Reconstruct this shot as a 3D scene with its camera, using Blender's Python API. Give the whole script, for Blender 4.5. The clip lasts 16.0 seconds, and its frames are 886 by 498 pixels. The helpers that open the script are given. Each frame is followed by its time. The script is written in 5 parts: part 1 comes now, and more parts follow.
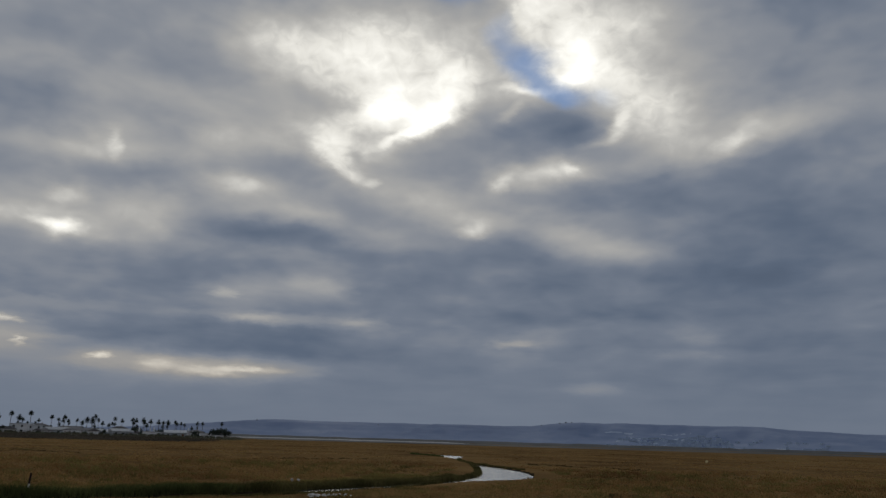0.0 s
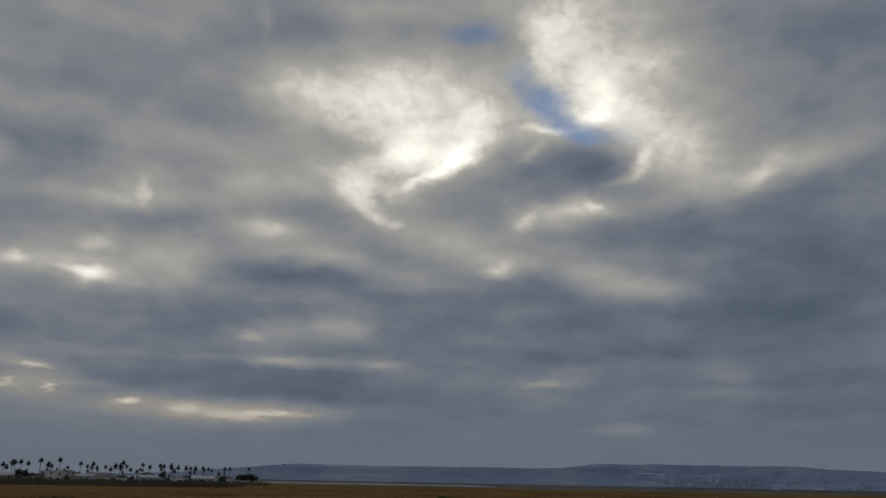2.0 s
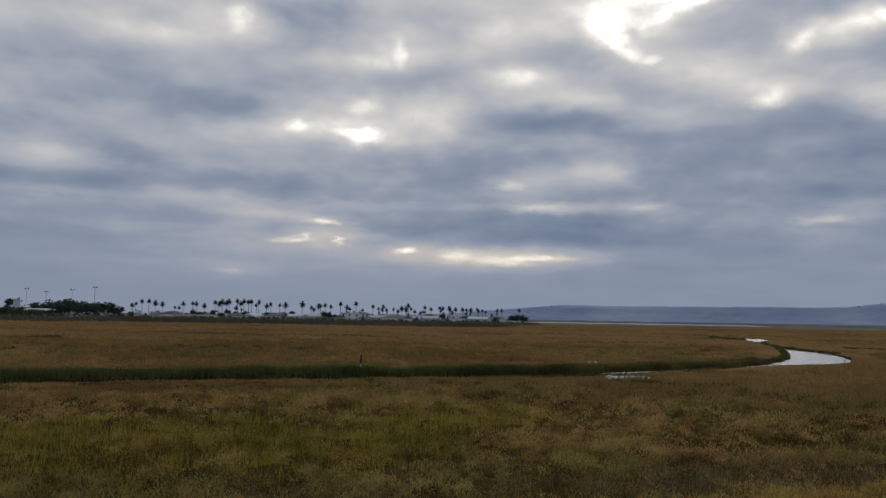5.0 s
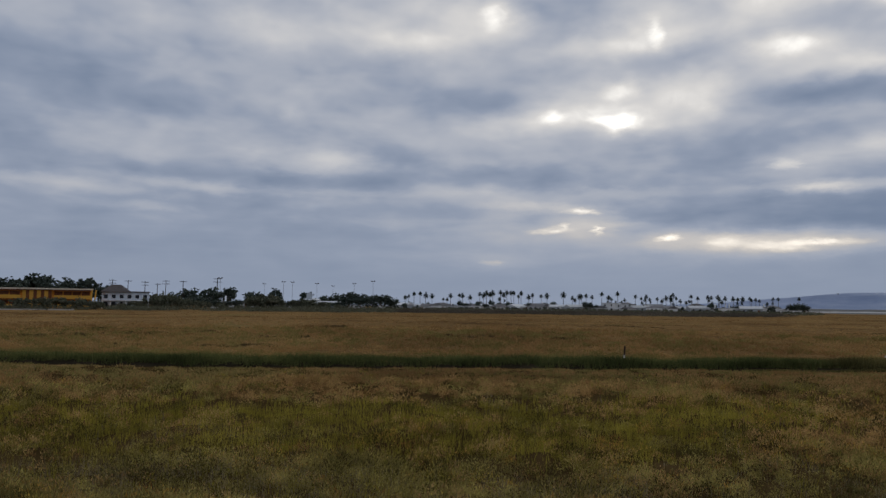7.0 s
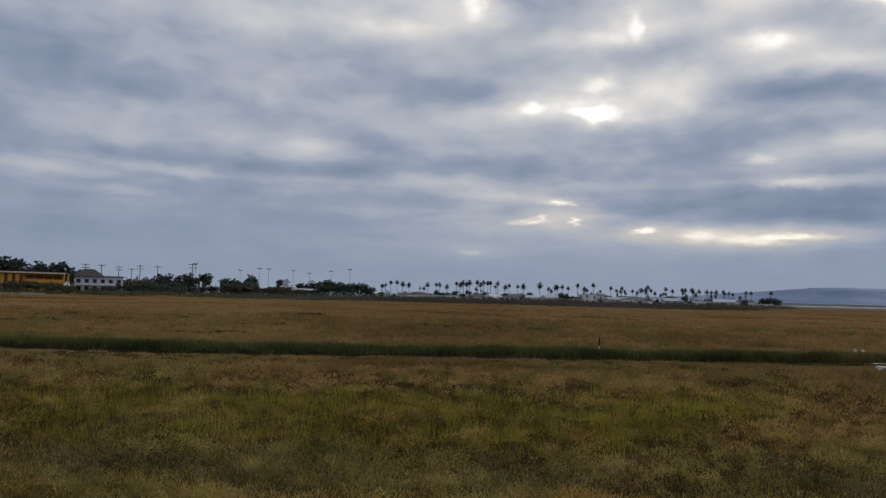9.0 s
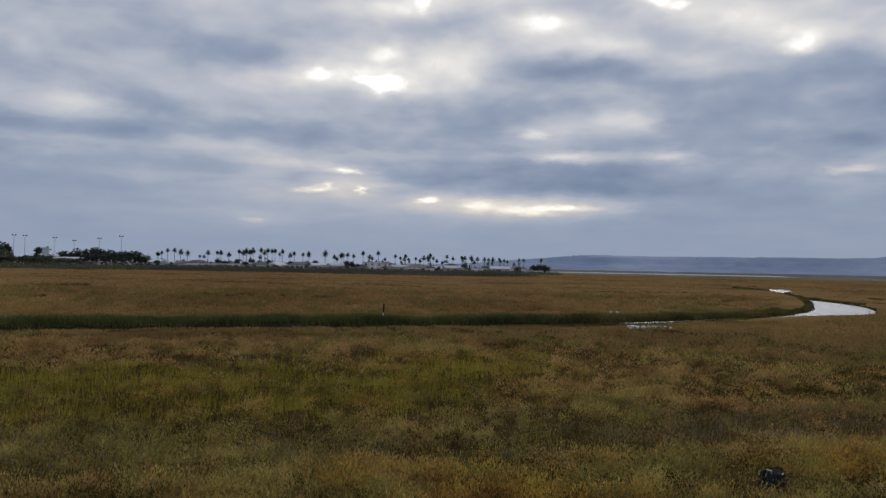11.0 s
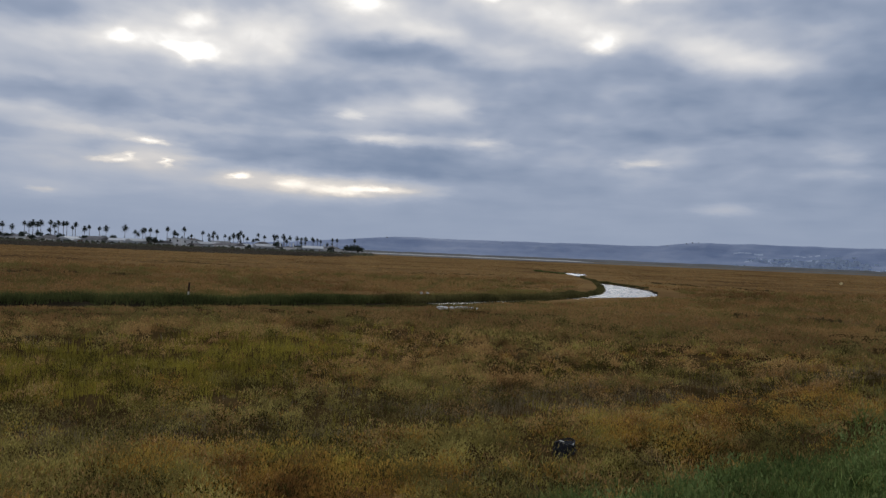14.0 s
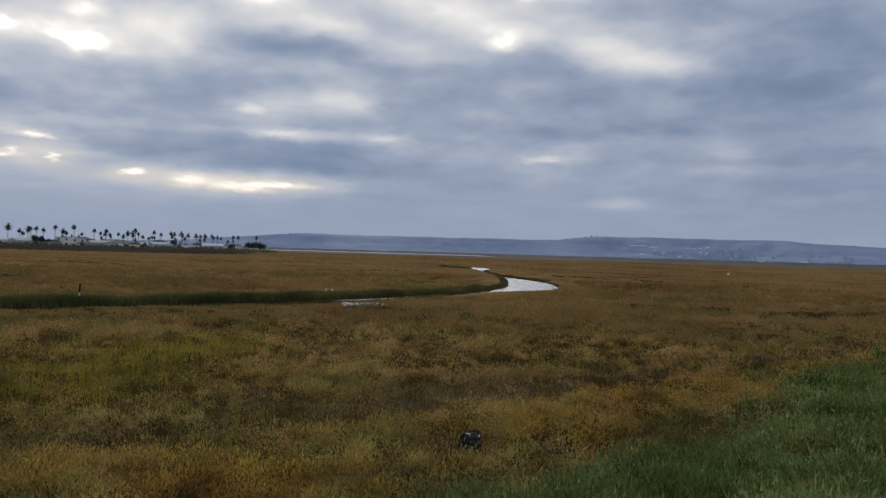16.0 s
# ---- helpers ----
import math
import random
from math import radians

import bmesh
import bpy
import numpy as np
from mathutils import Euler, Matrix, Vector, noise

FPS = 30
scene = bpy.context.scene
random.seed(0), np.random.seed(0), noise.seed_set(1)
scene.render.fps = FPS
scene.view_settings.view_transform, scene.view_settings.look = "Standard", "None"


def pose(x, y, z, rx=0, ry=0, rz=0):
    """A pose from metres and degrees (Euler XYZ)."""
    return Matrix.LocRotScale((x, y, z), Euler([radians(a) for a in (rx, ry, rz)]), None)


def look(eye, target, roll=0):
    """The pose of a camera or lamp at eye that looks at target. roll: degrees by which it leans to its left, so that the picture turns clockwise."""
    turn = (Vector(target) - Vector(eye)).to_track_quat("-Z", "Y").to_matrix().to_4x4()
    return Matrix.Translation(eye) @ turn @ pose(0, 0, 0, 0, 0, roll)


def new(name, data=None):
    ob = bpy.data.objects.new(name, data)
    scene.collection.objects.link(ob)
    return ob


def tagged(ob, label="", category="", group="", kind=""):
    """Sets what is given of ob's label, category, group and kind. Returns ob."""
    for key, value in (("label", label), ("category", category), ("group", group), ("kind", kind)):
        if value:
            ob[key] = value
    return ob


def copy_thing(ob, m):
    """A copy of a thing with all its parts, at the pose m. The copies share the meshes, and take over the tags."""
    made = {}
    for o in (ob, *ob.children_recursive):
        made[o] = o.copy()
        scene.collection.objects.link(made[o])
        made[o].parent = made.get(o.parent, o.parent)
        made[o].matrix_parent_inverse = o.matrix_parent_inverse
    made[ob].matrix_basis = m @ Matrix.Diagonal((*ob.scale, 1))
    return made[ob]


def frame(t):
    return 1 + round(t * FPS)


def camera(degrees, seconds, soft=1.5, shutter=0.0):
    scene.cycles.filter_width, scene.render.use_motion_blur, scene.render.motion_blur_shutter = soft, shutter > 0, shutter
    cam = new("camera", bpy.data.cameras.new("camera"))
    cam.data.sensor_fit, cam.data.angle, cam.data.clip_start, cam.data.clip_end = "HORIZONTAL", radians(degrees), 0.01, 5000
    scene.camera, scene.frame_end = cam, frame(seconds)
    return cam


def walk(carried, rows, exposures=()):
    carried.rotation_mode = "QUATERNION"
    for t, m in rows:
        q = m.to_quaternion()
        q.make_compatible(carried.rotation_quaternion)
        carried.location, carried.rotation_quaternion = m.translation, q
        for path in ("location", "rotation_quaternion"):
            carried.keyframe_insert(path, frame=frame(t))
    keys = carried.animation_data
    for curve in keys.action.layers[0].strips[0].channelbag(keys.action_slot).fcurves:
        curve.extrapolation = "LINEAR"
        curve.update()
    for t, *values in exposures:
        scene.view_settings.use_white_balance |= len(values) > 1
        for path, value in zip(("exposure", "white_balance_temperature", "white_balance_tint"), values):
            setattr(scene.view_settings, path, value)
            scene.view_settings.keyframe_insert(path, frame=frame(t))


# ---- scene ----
cam = camera(58.6, 16.0, soft=1.4)
EYE = 2.5
TURNS = (
    (0.0, 13.69, -1.60, 0.00), (0.5, 15.58, -1.34, 0.99), (1.0, 16.33, -1.00, 1.13), (1.5, 16.51, -0.86, 1.43),
    (2.0, 16.58, -1.07, 1.98), (2.5, 16.05, -1.21, 2.39), (3.0, 11.37, -1.08, 2.63), (3.5, 7.66, -0.95, 4.31),
    (4.0, 6.07, -1.24, 8.64), (4.5, 5.41, -1.31, 15.77), (5.0, 5.09, -0.97, 20.80), (5.2, 5.02, -0.92, 22.84),
    (7.3, 4.10, -0.65, 40.10), (7.5, 4.12, -0.61, 39.98), (8.0, 4.17, -0.73, 39.85), (8.5, 4.05, -0.76, 39.79),
    (9.0, 3.39, -1.44, 37.85), (9.5, 3.10, -1.46, 32.89), (9.7, 2.85, -1.42, 30.85), (11.8, 0.89, -0.90, 19.48),
    (12.0, 0.74, -0.88, 18.72), (12.5, 0.55, -1.75, 15.41), (13.0, 0.57, -2.45, 12.46), (13.5, 0.52, -2.65, 10.25),
    (14.0, 0.40, -2.37, 8.90), (14.5, 0.34, -2.24, 6.21), (15.0, 0.21, -2.09, 4.64), (15.5, 0.29, -1.92, 3.47),
    (16.0, 0.32, -1.67, 2.00))
EXPOSURES = ((0.0, -0.85, 6430, 8), (1.0, -1.1, 6660, 7), (2.5, -1.1, 6660, 7), (3.0, -0.95, 6700, 10), (3.5, -0.46, 6500, 10), (4.5, -0.26, 6450, 10),
             (5.5, -0.17, 6420, 10), (9.0, -0.05, 6420, 10), (12.0, 0.1, 6380, 10), (16.0, 0.12, 6380, 10))
walk(cam, [(t, pose(0, 0, EYE, 90 + pitch, roll, yaw)) for t, pitch, roll, yaw in TURNS], EXPOSURES)

# ---- sky and sun ----
SUN_AZ, SUN_EL = 2.0, 24.0
world = bpy.data.worlds.new("overcast_sky")
scene.world = world
world.use_nodes = True
WT = world.node_tree
WT.nodes.clear()


def put(tree, value, socket):
    if hasattr(value, "is_output"):
        tree.links.new(value, socket)
    elif value is not None:
        socket.default_value = value


def calc(tree, op, a, b=None, c=None, clamp=False):
    n = tree.nodes.new("ShaderNodeMath")
    n.operation, n.use_clamp = op, clamp
    for k, v in enumerate((a, b, c)):
        put(tree, v, n.inputs[k])
    return n.outputs[0]


def vec(tree, op, a, b=None, scale=None):
    n = tree.nodes.new("ShaderNodeVectorMath")
    n.operation = op
    put(tree, a, n.inputs[0])
    put(tree, b, n.inputs[1])
    if scale is not None:
        put(tree, scale, n.inputs["Scale"])
    return n.outputs["Value" if op == "LENGTH" else "Vector"]


def xyz(tree, x, y, z=0.0):
    n = tree.nodes.new("ShaderNodeCombineXYZ")
    for k, v in enumerate((x, y, z)):
        put(tree, v, n.inputs[k])
    return n.outputs[0]


def fuzz(tree, vector, scale, detail=4.0, rough=0.55, distortion=0.0, colour=False):
    n = tree.nodes.new("ShaderNodeTexNoise")
    put(tree, vector, n.inputs["Vector"])
    n.inputs["Scale"].default_value, n.inputs["Detail"].default_value = scale, detail
    n.inputs["Roughness"].default_value, n.inputs["Distortion"].default_value = rough, distortion
    return n.outputs["Color" if colour else "Fac"]


def span(tree, value, lo, hi, out_lo=0.0, out_hi=1.0, smooth=True):
    n = tree.nodes.new("ShaderNodeMapRange")
    n.interpolation_type = "SMOOTHSTEP" if smooth else "LINEAR"
    for k, v in enumerate((value, lo, hi, out_lo, out_hi)):
        put(tree, v, n.inputs[k])
    return n.outputs[0]


def ramp(tree, value, stops):
    n = tree.nodes.new("ShaderNodeValToRGB")
    put(tree, value, n.inputs[0])
    e = n.color_ramp.elements
    while len(e) < len(stops):
        e.new(0.5)
    for k, (p, c) in enumerate(stops):
        e[k].position, e[k].color = p, (*c, 1)
    return n.outputs[0]


def blend(tree, fac, a, b, how="MIX"):
    n = tree.nodes.new("ShaderNodeMix")
    n.data_type, n.blend_type, n.clamp_factor = "RGBA", how, True
    put(tree, fac, n.inputs["Factor"])
    for v, s in ((a, n.inputs[6]), (b, n.inputs[7])):
        put(tree, (*v, 1) if isinstance(v, tuple) else v, s)
    return n.outputs[2]


way = WT.nodes.new("ShaderNodeTexCoord").outputs["Generated"]
parts_ = WT.nodes.new("ShaderNodeSeparateXYZ")
WT.links.new(way, parts_.inputs[0])
wx, wy, wz = parts_.outputs
SKY_AZ = calc(WT, "MULTIPLY", calc(WT, "ARCTAN2", calc(WT, "MULTIPLY", wx, -1.0), wy), 57.2958)
SKY_EL = calc(WT, "MULTIPLY", calc(WT, "ARCSINE", wz), 57.2958)
flat = xyz(WT, SKY_AZ, SKY_EL)
# cloud edges are frayed by two scales of turbulence
low_sky = span(WT, SKY_EL, 1.0, 16.0, 0.26, 1.0)
warp_a = vec(WT, "SUBTRACT", fuzz(WT, xyz(WT, calc(WT, "MULTIPLY", SKY_AZ, 0.16), calc(WT, "MULTIPLY", SKY_EL, 0.3)), 1.0, 5, 0.62, colour=True), (0.5, 0.5, 0.5))
warp_b = vec(WT, "SUBTRACT", fuzz(WT, xyz(WT, calc(WT, "MULTIPLY", SKY_AZ, 0.6), calc(WT, "MULTIPLY", SKY_EL, 1.0)), 1.0, 3, 0.5, colour=True), (0.5, 0.5, 0.5))
warp = vec(WT, "ADD", vec(WT, "MULTIPLY", warp_a, (2.3, 0.95, 0)), vec(WT, "MULTIPLY", warp_b, (1.0, 0.6, 0)))
warp_c = vec(WT, "SUBTRACT", fuzz(WT, xyz(WT, calc(WT, "MULTIPLY", SKY_AZ, 0.8), calc(WT, "MULTIPLY", SKY_EL, 2.6)), 1.0, 4, 0.6, colour=True), (0.5, 0.5, 0.5))
frayed = vec(WT, "ADD", vec(WT, "ADD", flat, vec(WT, "SCALE", vec(WT, "MULTIPLY", warp_c, (2.0, 0.45, 0)), scale=span(WT, SKY_EL, 8.0, 14.0, 1.0, 0.0))), vec(WT, "SCALE", warp, scale=low_sky))
# flat-based cloud rolls, thinner towards the horizon
tier = calc(WT, "MULTIPLY", calc(WT, "LOGARITHM", calc(WT, "ADD", calc(WT, "MAXIMUM", SKY_EL, -2.0), 6.0), 2.71828), 8.0)
broad = fuzz(WT, xyz(WT, calc(WT, "MULTIPLY", SKY_AZ, 0.075), tier), 0.62, 3, 0.5, 0.5)
fine = fuzz(WT, xyz(WT, calc(WT, "MULTIPLY", SKY_AZ, 0.15), tier, 3.7), 1.25, 3, 0.48, 0.3)
rolls = calc(WT, "ADD", calc(WT, "MULTIPLY", calc(WT, "SUBTRACT", broad, 0.5), 0.20), calc(WT, "MULTIPLY", calc(WT, "SUBTRACT", fine, 0.5), 0.28))
mottle = fuzz(WT, xyz(WT, calc(WT, "MULTIPLY", SKY_AZ, 0.24), calc(WT, "MULTIPLY", SKY_EL, 0.46)), 1.0, 2, 0.5, 0.2)
rolls = calc(WT, "ADD", rolls, calc(WT, "MULTIPLY", calc(WT, "SUBTRACT", mottle, 0.5), 0.30))
rolls = calc(WT, "MULTIPLY", rolls, span(WT, SKY_EL, 0.5, 9.0, 0.15, 1.0))
# a running vector: bearing, elevation and the light gathered so far
deck_light = calc(WT, "ADD", span(WT, SKY_EL, 1.0, 24.0, 0.335, 0.525), rolls)
frayed_parts = WT.nodes.new("ShaderNodeSeparateXYZ")
WT.links.new(frayed, frayed_parts.inputs[0])
LIGHT = [xyz(WT, frayed_parts.outputs[0], frayed_parts.outputs[1], 0.0)]
GAPS = [xyz(WT, frayed_parts.outputs[0], frayed_parts.outputs[1], 0.0)]


def disc(run, az, el, wide, high, turn, amount):
    m = WT.nodes.new("ShaderNodeMapping")
    m.vector_type = "TEXTURE"
    WT.links.new(run[0], m.inputs["Vector"])
    m.inputs["Location"].default_value = (az, el, 0)
    m.inputs["Rotation"].default_value = (0, 0, radians(turn))
    m.inputs["Scale"].default_value = (wide, high, 1e7)
    gain = span(WT, vec(WT, "LENGTH", m.outputs[0]), 0.0, 1.0, amount, 0.0)
    run[0] = vec(WT, "ADD", run[0], xyz(WT, 0.0, 0.0, gain))


def gathered(run):
    n = WT.nodes.new("ShaderNodeSeparateXYZ")
    WT.links.new(run[0], n.inputs[0])
    return n.outputs[2]


def puff(az, el, wide, high, turn, amount):
    """A thin (lighter) or thick (darker) place in the cloud deck, in degrees of the sky."""
    disc(LIGHT, az, el, wide, high, turn, amount)


def gap(az, el, wide, high, turn, amount):
    """A hole in the clouds, through which the blue sky shows."""
    disc(GAPS, az, el, wide, high, turn, amount)


puff(27.9, 26.3, 13.1, 3.16, -5, -0.13)
puff(20.3, 30.1, 13.6, 4.06, -10, -0.11)
puff(9.8, 31.0, 13.7, 3.43, 0, -0.19)
puff(17.0, 31.7, 1.1, 1.95, 0, 0.13)
puff(7.6, 33.3, 10.2, 1.40, 0, 0.14)
puff(24.6, 24.9, 19.9, 3.61, 0, -0.06)
puff(34.2, 26.3, 5.2, 2.34, 0, 0.09)
puff(32.5, 23.1, 9.3, 1.71, 0, 0.07)
puff(30.6, 22.1, 14.6, 2.25, 0, -0.09)
puff(26.2, 22.4, 5.1, 2.18, 20, 0.11)
puff(27.0, 20.3, 10.6, 2.16, 0, -0.11)
puff(14.1, 23.8, 10.8, 2.89, 6, -0.18)
puff(8.8, 23.6, 4.9, 1.26, 12, -0.13)
puff(13.9, 26.6, 7.0, 3.11, 0, 0.07)
puff(9.5, 27.5, 9.7, 4.28, 0, 0.26)
puff(5.4, 26.8, 7.0, 5.84, 0, 0.30)
puff(5.7, 23.1, 3.9, 1.44, -5, 0.49)
puff(5.7, 23.1, 7.4, 2.75, -5, 0.17)
puff(1.5, 23.0, 3.6, 1.44, -30, 0.52)
puff(1.5, 23.0, 6.9, 2.75, -30, 0.18)
puff(0.2, 25.7, 3.3, 3.28, 0, 0.35)
puff(0.2, 25.7, 6.6, 5.16, 0, 0.11)
puff(8.7, 20.9, 2.8, 2.10, 0, 0.33)
puff(8.7, 20.9, 5.9, 3.61, 0, 0.12)
puff(8.1, 19.1, 2.9, 0.92, 42, 0.28)
puff(8.1, 19.1, 6.0, 2.07, 42, 0.09)
puff(6.1, 18.1, 1.0, 0.52, 0, 0.25)
puff(6.1, 18.1, 3.5, 1.55, 0, 0.08)
puff(3.7, 21.7, 4.2, 0.52, -24, 0.33)
puff(3.7, 21.7, 7.8, 1.55, -24, 0.12)
puff(12.0, 19.4, 7.2, 2.52, 0, -0.24)
puff(24.9, 18.9, 9.9, 2.02, 0, 0.07)
puff(16.0, 17.3, 4.9, 1.40, 0, 0.21)
puff(15.9, 20.5, 8.3, 1.25, 0, 0.11)
puff(21.7, 17.4, 14.2, 1.80, 0, -0.09)
puff(7.2, 16.8, 8.5, 2.52, 15, -0.13)
puff(9.7, 15.7, 8.1, 1.25, 10, 0.09)
puff(0.1, 31.8, 8.5, 2.89, 0, -0.22)
puff(-3.8, 29.9, 3.6, 2.70, 45, -0.16)
puff(-5.5, 31.2, 3.2, 4.07, 50, 0.33)
puff(-5.5, 31.2, 6.6, 6.20, 50, 0.10)
puff(-9.9, 27.5, 3.3, 3.15, 0, 0.32)
puff(-9.9, 27.5, 6.7, 4.99, 0, 0.10)
puff(-9.5, 31.1, 11.8, 6.62, 45, 0.32)
puff(-9.3, 25.8, 2.3, 0.79, 0, 0.33)
puff(-9.3, 25.8, 5.4, 1.89, 0, 0.12)
puff(-14.2, 23.8, 10.2, 4.05, 28, 0.37)
puff(-15.4, 28.1, 10.6, 7.40, 0, 0.16)
puff(-18.4, 25.1, 11.2, 7.01, 0, 0.09)
puff(-25.2, 27.7, 15.3, 9.92, 0, -0.10)
puff(-27.3, 29.7, 12.5, 5.41, 0, -0.06)
puff(-23.9, 21.5, 7.5, 2.02, -12, 0.32)
puff(-20.6, 20.4, 2.7, 0.92, -25, 0.23)
puff(-20.6, 20.4, 5.7, 2.07, -25, 0.07)
puff(-16.0, 20.0, 4.6, 1.40, -10, 0.12)
puff(2.1, 20.2, 9.1, 2.89, -14, -0.16)
puff(-7.8, 22.3, 10.2, 3.25, 8, -0.33)
puff(-3.5, 21.4, 8.7, 3.61, -20, -0.10)
puff(-4.4, 23.5, 2.4, 0.52, -28, 0.19)
puff(-4.4, 23.5, 5.4, 1.55, -28, 0.06)
puff(-12.7, 22.4, 1.1, 1.97, 38, 0.32)
puff(-12.7, 22.4, 3.7, 3.44, 38, 0.10)
puff(-11.5, 21.4, 2.8, 0.59, -12, 0.23)
puff(-11.5, 21.4, 5.9, 1.64, -12, 0.07)
puff(-6.0, 25.1, 3.8, 0.52, 5, 0.29)
puff(-6.0, 25.1, 7.2, 1.55, 5, 0.09)
puff(-6.9, 19.2, 6.2, 1.71, -6, 0.37)
puff(-8.9, 19.6, 1.0, 0.72, 0, 0.23)
puff(-8.9, 19.6, 3.5, 1.81, 0, 0.07)
puff(-3.8, 18.3, 1.7, 0.79, -40, 0.22)
puff(-3.8, 18.3, 4.4, 1.89, -40, 0.07)
puff(2.1, 16.9, 7.3, 1.87, 0, 0.18)
puff(-1.9, 14.9, 1.9, 0.85, 0, 0.30)
puff(-1.9, 14.9, 4.6, 1.98, 0, 0.09)
puff(-0.9, 15.6, 5.7, 1.56, 0, 0.19)
puff(-11.4, 13.9, 8.0, 1.71, 12, 0.30)
puff(-7.2, 15.6, 7.3, 1.71, 0, 0.16)
puff(-7.9, 11.8, 11.1, 3.25, 20, -0.12)
puff(-13.9, 18.0, 11.4, 1.62, -5, -0.10)
puff(-22.4, 19.3, 14.3, 3.25, -8, -0.15)
puff(-18.4, 17.0, 14.1, 2.52, 0, -0.09)
puff(-25.4, 15.2, 13.1, 5.41, 0, -0.12)
puff(12.5, 14.2, 9.3, 1.53, 8, -0.10)
puff(9.4, 10.6, 3.3, 1.18, 0, 0.18)
puff(9.4, 10.6, 6.5, 2.41, 0, 0.05)
puff(5.2, 14.3, 4.8, 1.71, 0, 0.14)
puff(6.3, 8.2, 2.7, 0.46, 0, 0.18)
puff(6.3, 8.2, 5.6, 1.46, 0, 0.05)
puff(10.9, 8.1, 10.2, 0.70, 2, 0.12)
puff(9.2, 6.6, 15.4, 2.16, 4, -0.09)
puff(-5.0, 6.9, 2.6, 0.39, -4, 0.22)
puff(-5.0, 6.9, 5.5, 1.38, -4, 0.07)
puff(-10.9, 3.8, 3.5, 0.78, 0, 0.11)
puff(-17.7, 7.3, 2.4, 0.78, 0, 0.09)
puff(-16.9, 6.2, 4.7, 0.70, 0, 0.11)
puff(-4.6, 8.8, 5.5, 1.62, 0, -0.07)
puff(-24.1, 8.7, 18.2, 10.82, 0, -0.09)
puff(-19.8, 10.8, 9.2, 5.41, 0, -0.04)
puff(-26.1, 11.9, 3.2, 1.40, 0, 0.09)
puff(-17.2, 15.6, 3.2, 1.09, 0, 0.09)
puff(1.1, 11.2, 11.0, 1.98, 0, -0.07)
puff(3.6, 9.5, 8.2, 1.08, 0, -0.04)
puff(-2.2, 12.1, 4.8, 1.25, 0, 0.05)
puff(-10.2, 9.2, 10.0, 1.62, 0, -0.06)
puff(-12.3, 11.1, 4.8, 1.56, 20, 0.07)
puff(-21.9, 25.7, 6.0, 5.41, 0, -0.04)
puff(27.7, 24.7, 28.3, 17.91, 0, 0.10)
puff(16.6, 27.6, 17.6, 9.34, 0, 0.07)
puff(2.7, 26.2, 22.6, 11.68, -15, 0.23)
puff(-11.6, 28.5, 16.8, 10.90, 35, 0.11)
puff(13.2, 28.8, 10.7, 4.67, 0, 0.11)
puff(4.0, 24.2, 4.3, 2.23, 0, 0.20)
puff(4.0, 24.2, 7.9, 3.79, 0, 0.06)
puff(9.5, 26.3, 2.5, 0.90, 20, -0.12)
puff(6.7, 25.5, 2.0, 0.72, 20, -0.10)
puff(2.7, 26.2, 3.0, 0.81, -15, -0.13)
puff(1.3, 21.8, 3.9, 0.72, -25, -0.10)
puff(7.4, 20.2, 1.3, 0.72, 30, -0.22)
puff(-7.2, 29.6, 4.1, 0.90, 45, -0.06)
puff(21.5, 22.7, 6.8, 1.56, 0, 0.07)
puff(18.3, 19.6, 5.0, 1.56, 0, 0.07)
puff(29.6, 18.0, 6.5, 1.56, 0, 0.07)
puff(31.5, 16.5, 6.6, 1.62, 0, -0.06)
puff(34.5, 28.1, 6.1, 2.25, 0, -0.04)
puff(27.0, 30.0, 7.2, 1.40, 0, 0.09)
puff(68.8, 15.1, 11.2, 3.61, 0, -0.14)
puff(62.3, 13.8, 10.2, 2.70, 0, -0.08)
puff(61.4, 19.0, 4.9, 2.18, 0, 0.06)
puff(53.0, 18.8, 6.2, 2.02, 5, 0.22)
puff(41.9, 18.7, 4.2, 1.18, 0, 0.18)
puff(41.9, 18.7, 7.6, 2.41, 0, 0.06)
puff(45.7, 19.1, 6.6, 1.87, 0, 0.11)
puff(42.8, 20.9, 6.7, 1.40, 0, 0.08)
puff(36.0, 20.8, 1.4, 1.57, 0, 0.21)
puff(36.0, 20.8, 4.1, 2.93, 0, 0.06)
puff(38.1, 20.1, 5.0, 2.96, 0, 0.19)
puff(35.0, 20.2, 3.3, 2.18, 0, 0.13)
puff(31.1, 20.5, 7.2, 2.70, 0, -0.10)
puff(24.5, 19.0, 0.8, 1.57, 0, 0.21)
puff(24.5, 19.0, 3.2, 2.93, 0, 0.06)
puff(24.3, 19.2, 4.9, 2.96, 0, 0.16)
puff(27.8, 18.2, 6.6, 1.71, 0, 0.10)
puff(25.1, 16.9, 7.5, 2.16, -5, -0.07)
puff(15.8, 17.5, 3.1, 1.18, 0, 0.16)
puff(15.8, 17.5, 6.2, 2.41, 0, 0.05)
puff(13.4, 15.8, 9.7, 1.25, 0, 0.11)
puff(12.4, 14.3, 7.4, 1.62, 0, -0.18)
puff(17.3, 11.8, 8.3, 3.43, 0, -0.12)
puff(43.5, 16.5, 5.6, 2.52, 0, -0.07)
puff(48.0, 14.4, 3.7, 1.80, 0, -0.08)
puff(49.9, 15.5, 3.2, 1.09, 0, 0.10)
puff(50.8, 13.5, 1.4, 1.09, 0, 0.10)
puff(64.0, 11.8, 8.0, 1.40, 0, 0.10)
puff(61.1, 10.3, 4.7, 1.09, 0, 0.07)
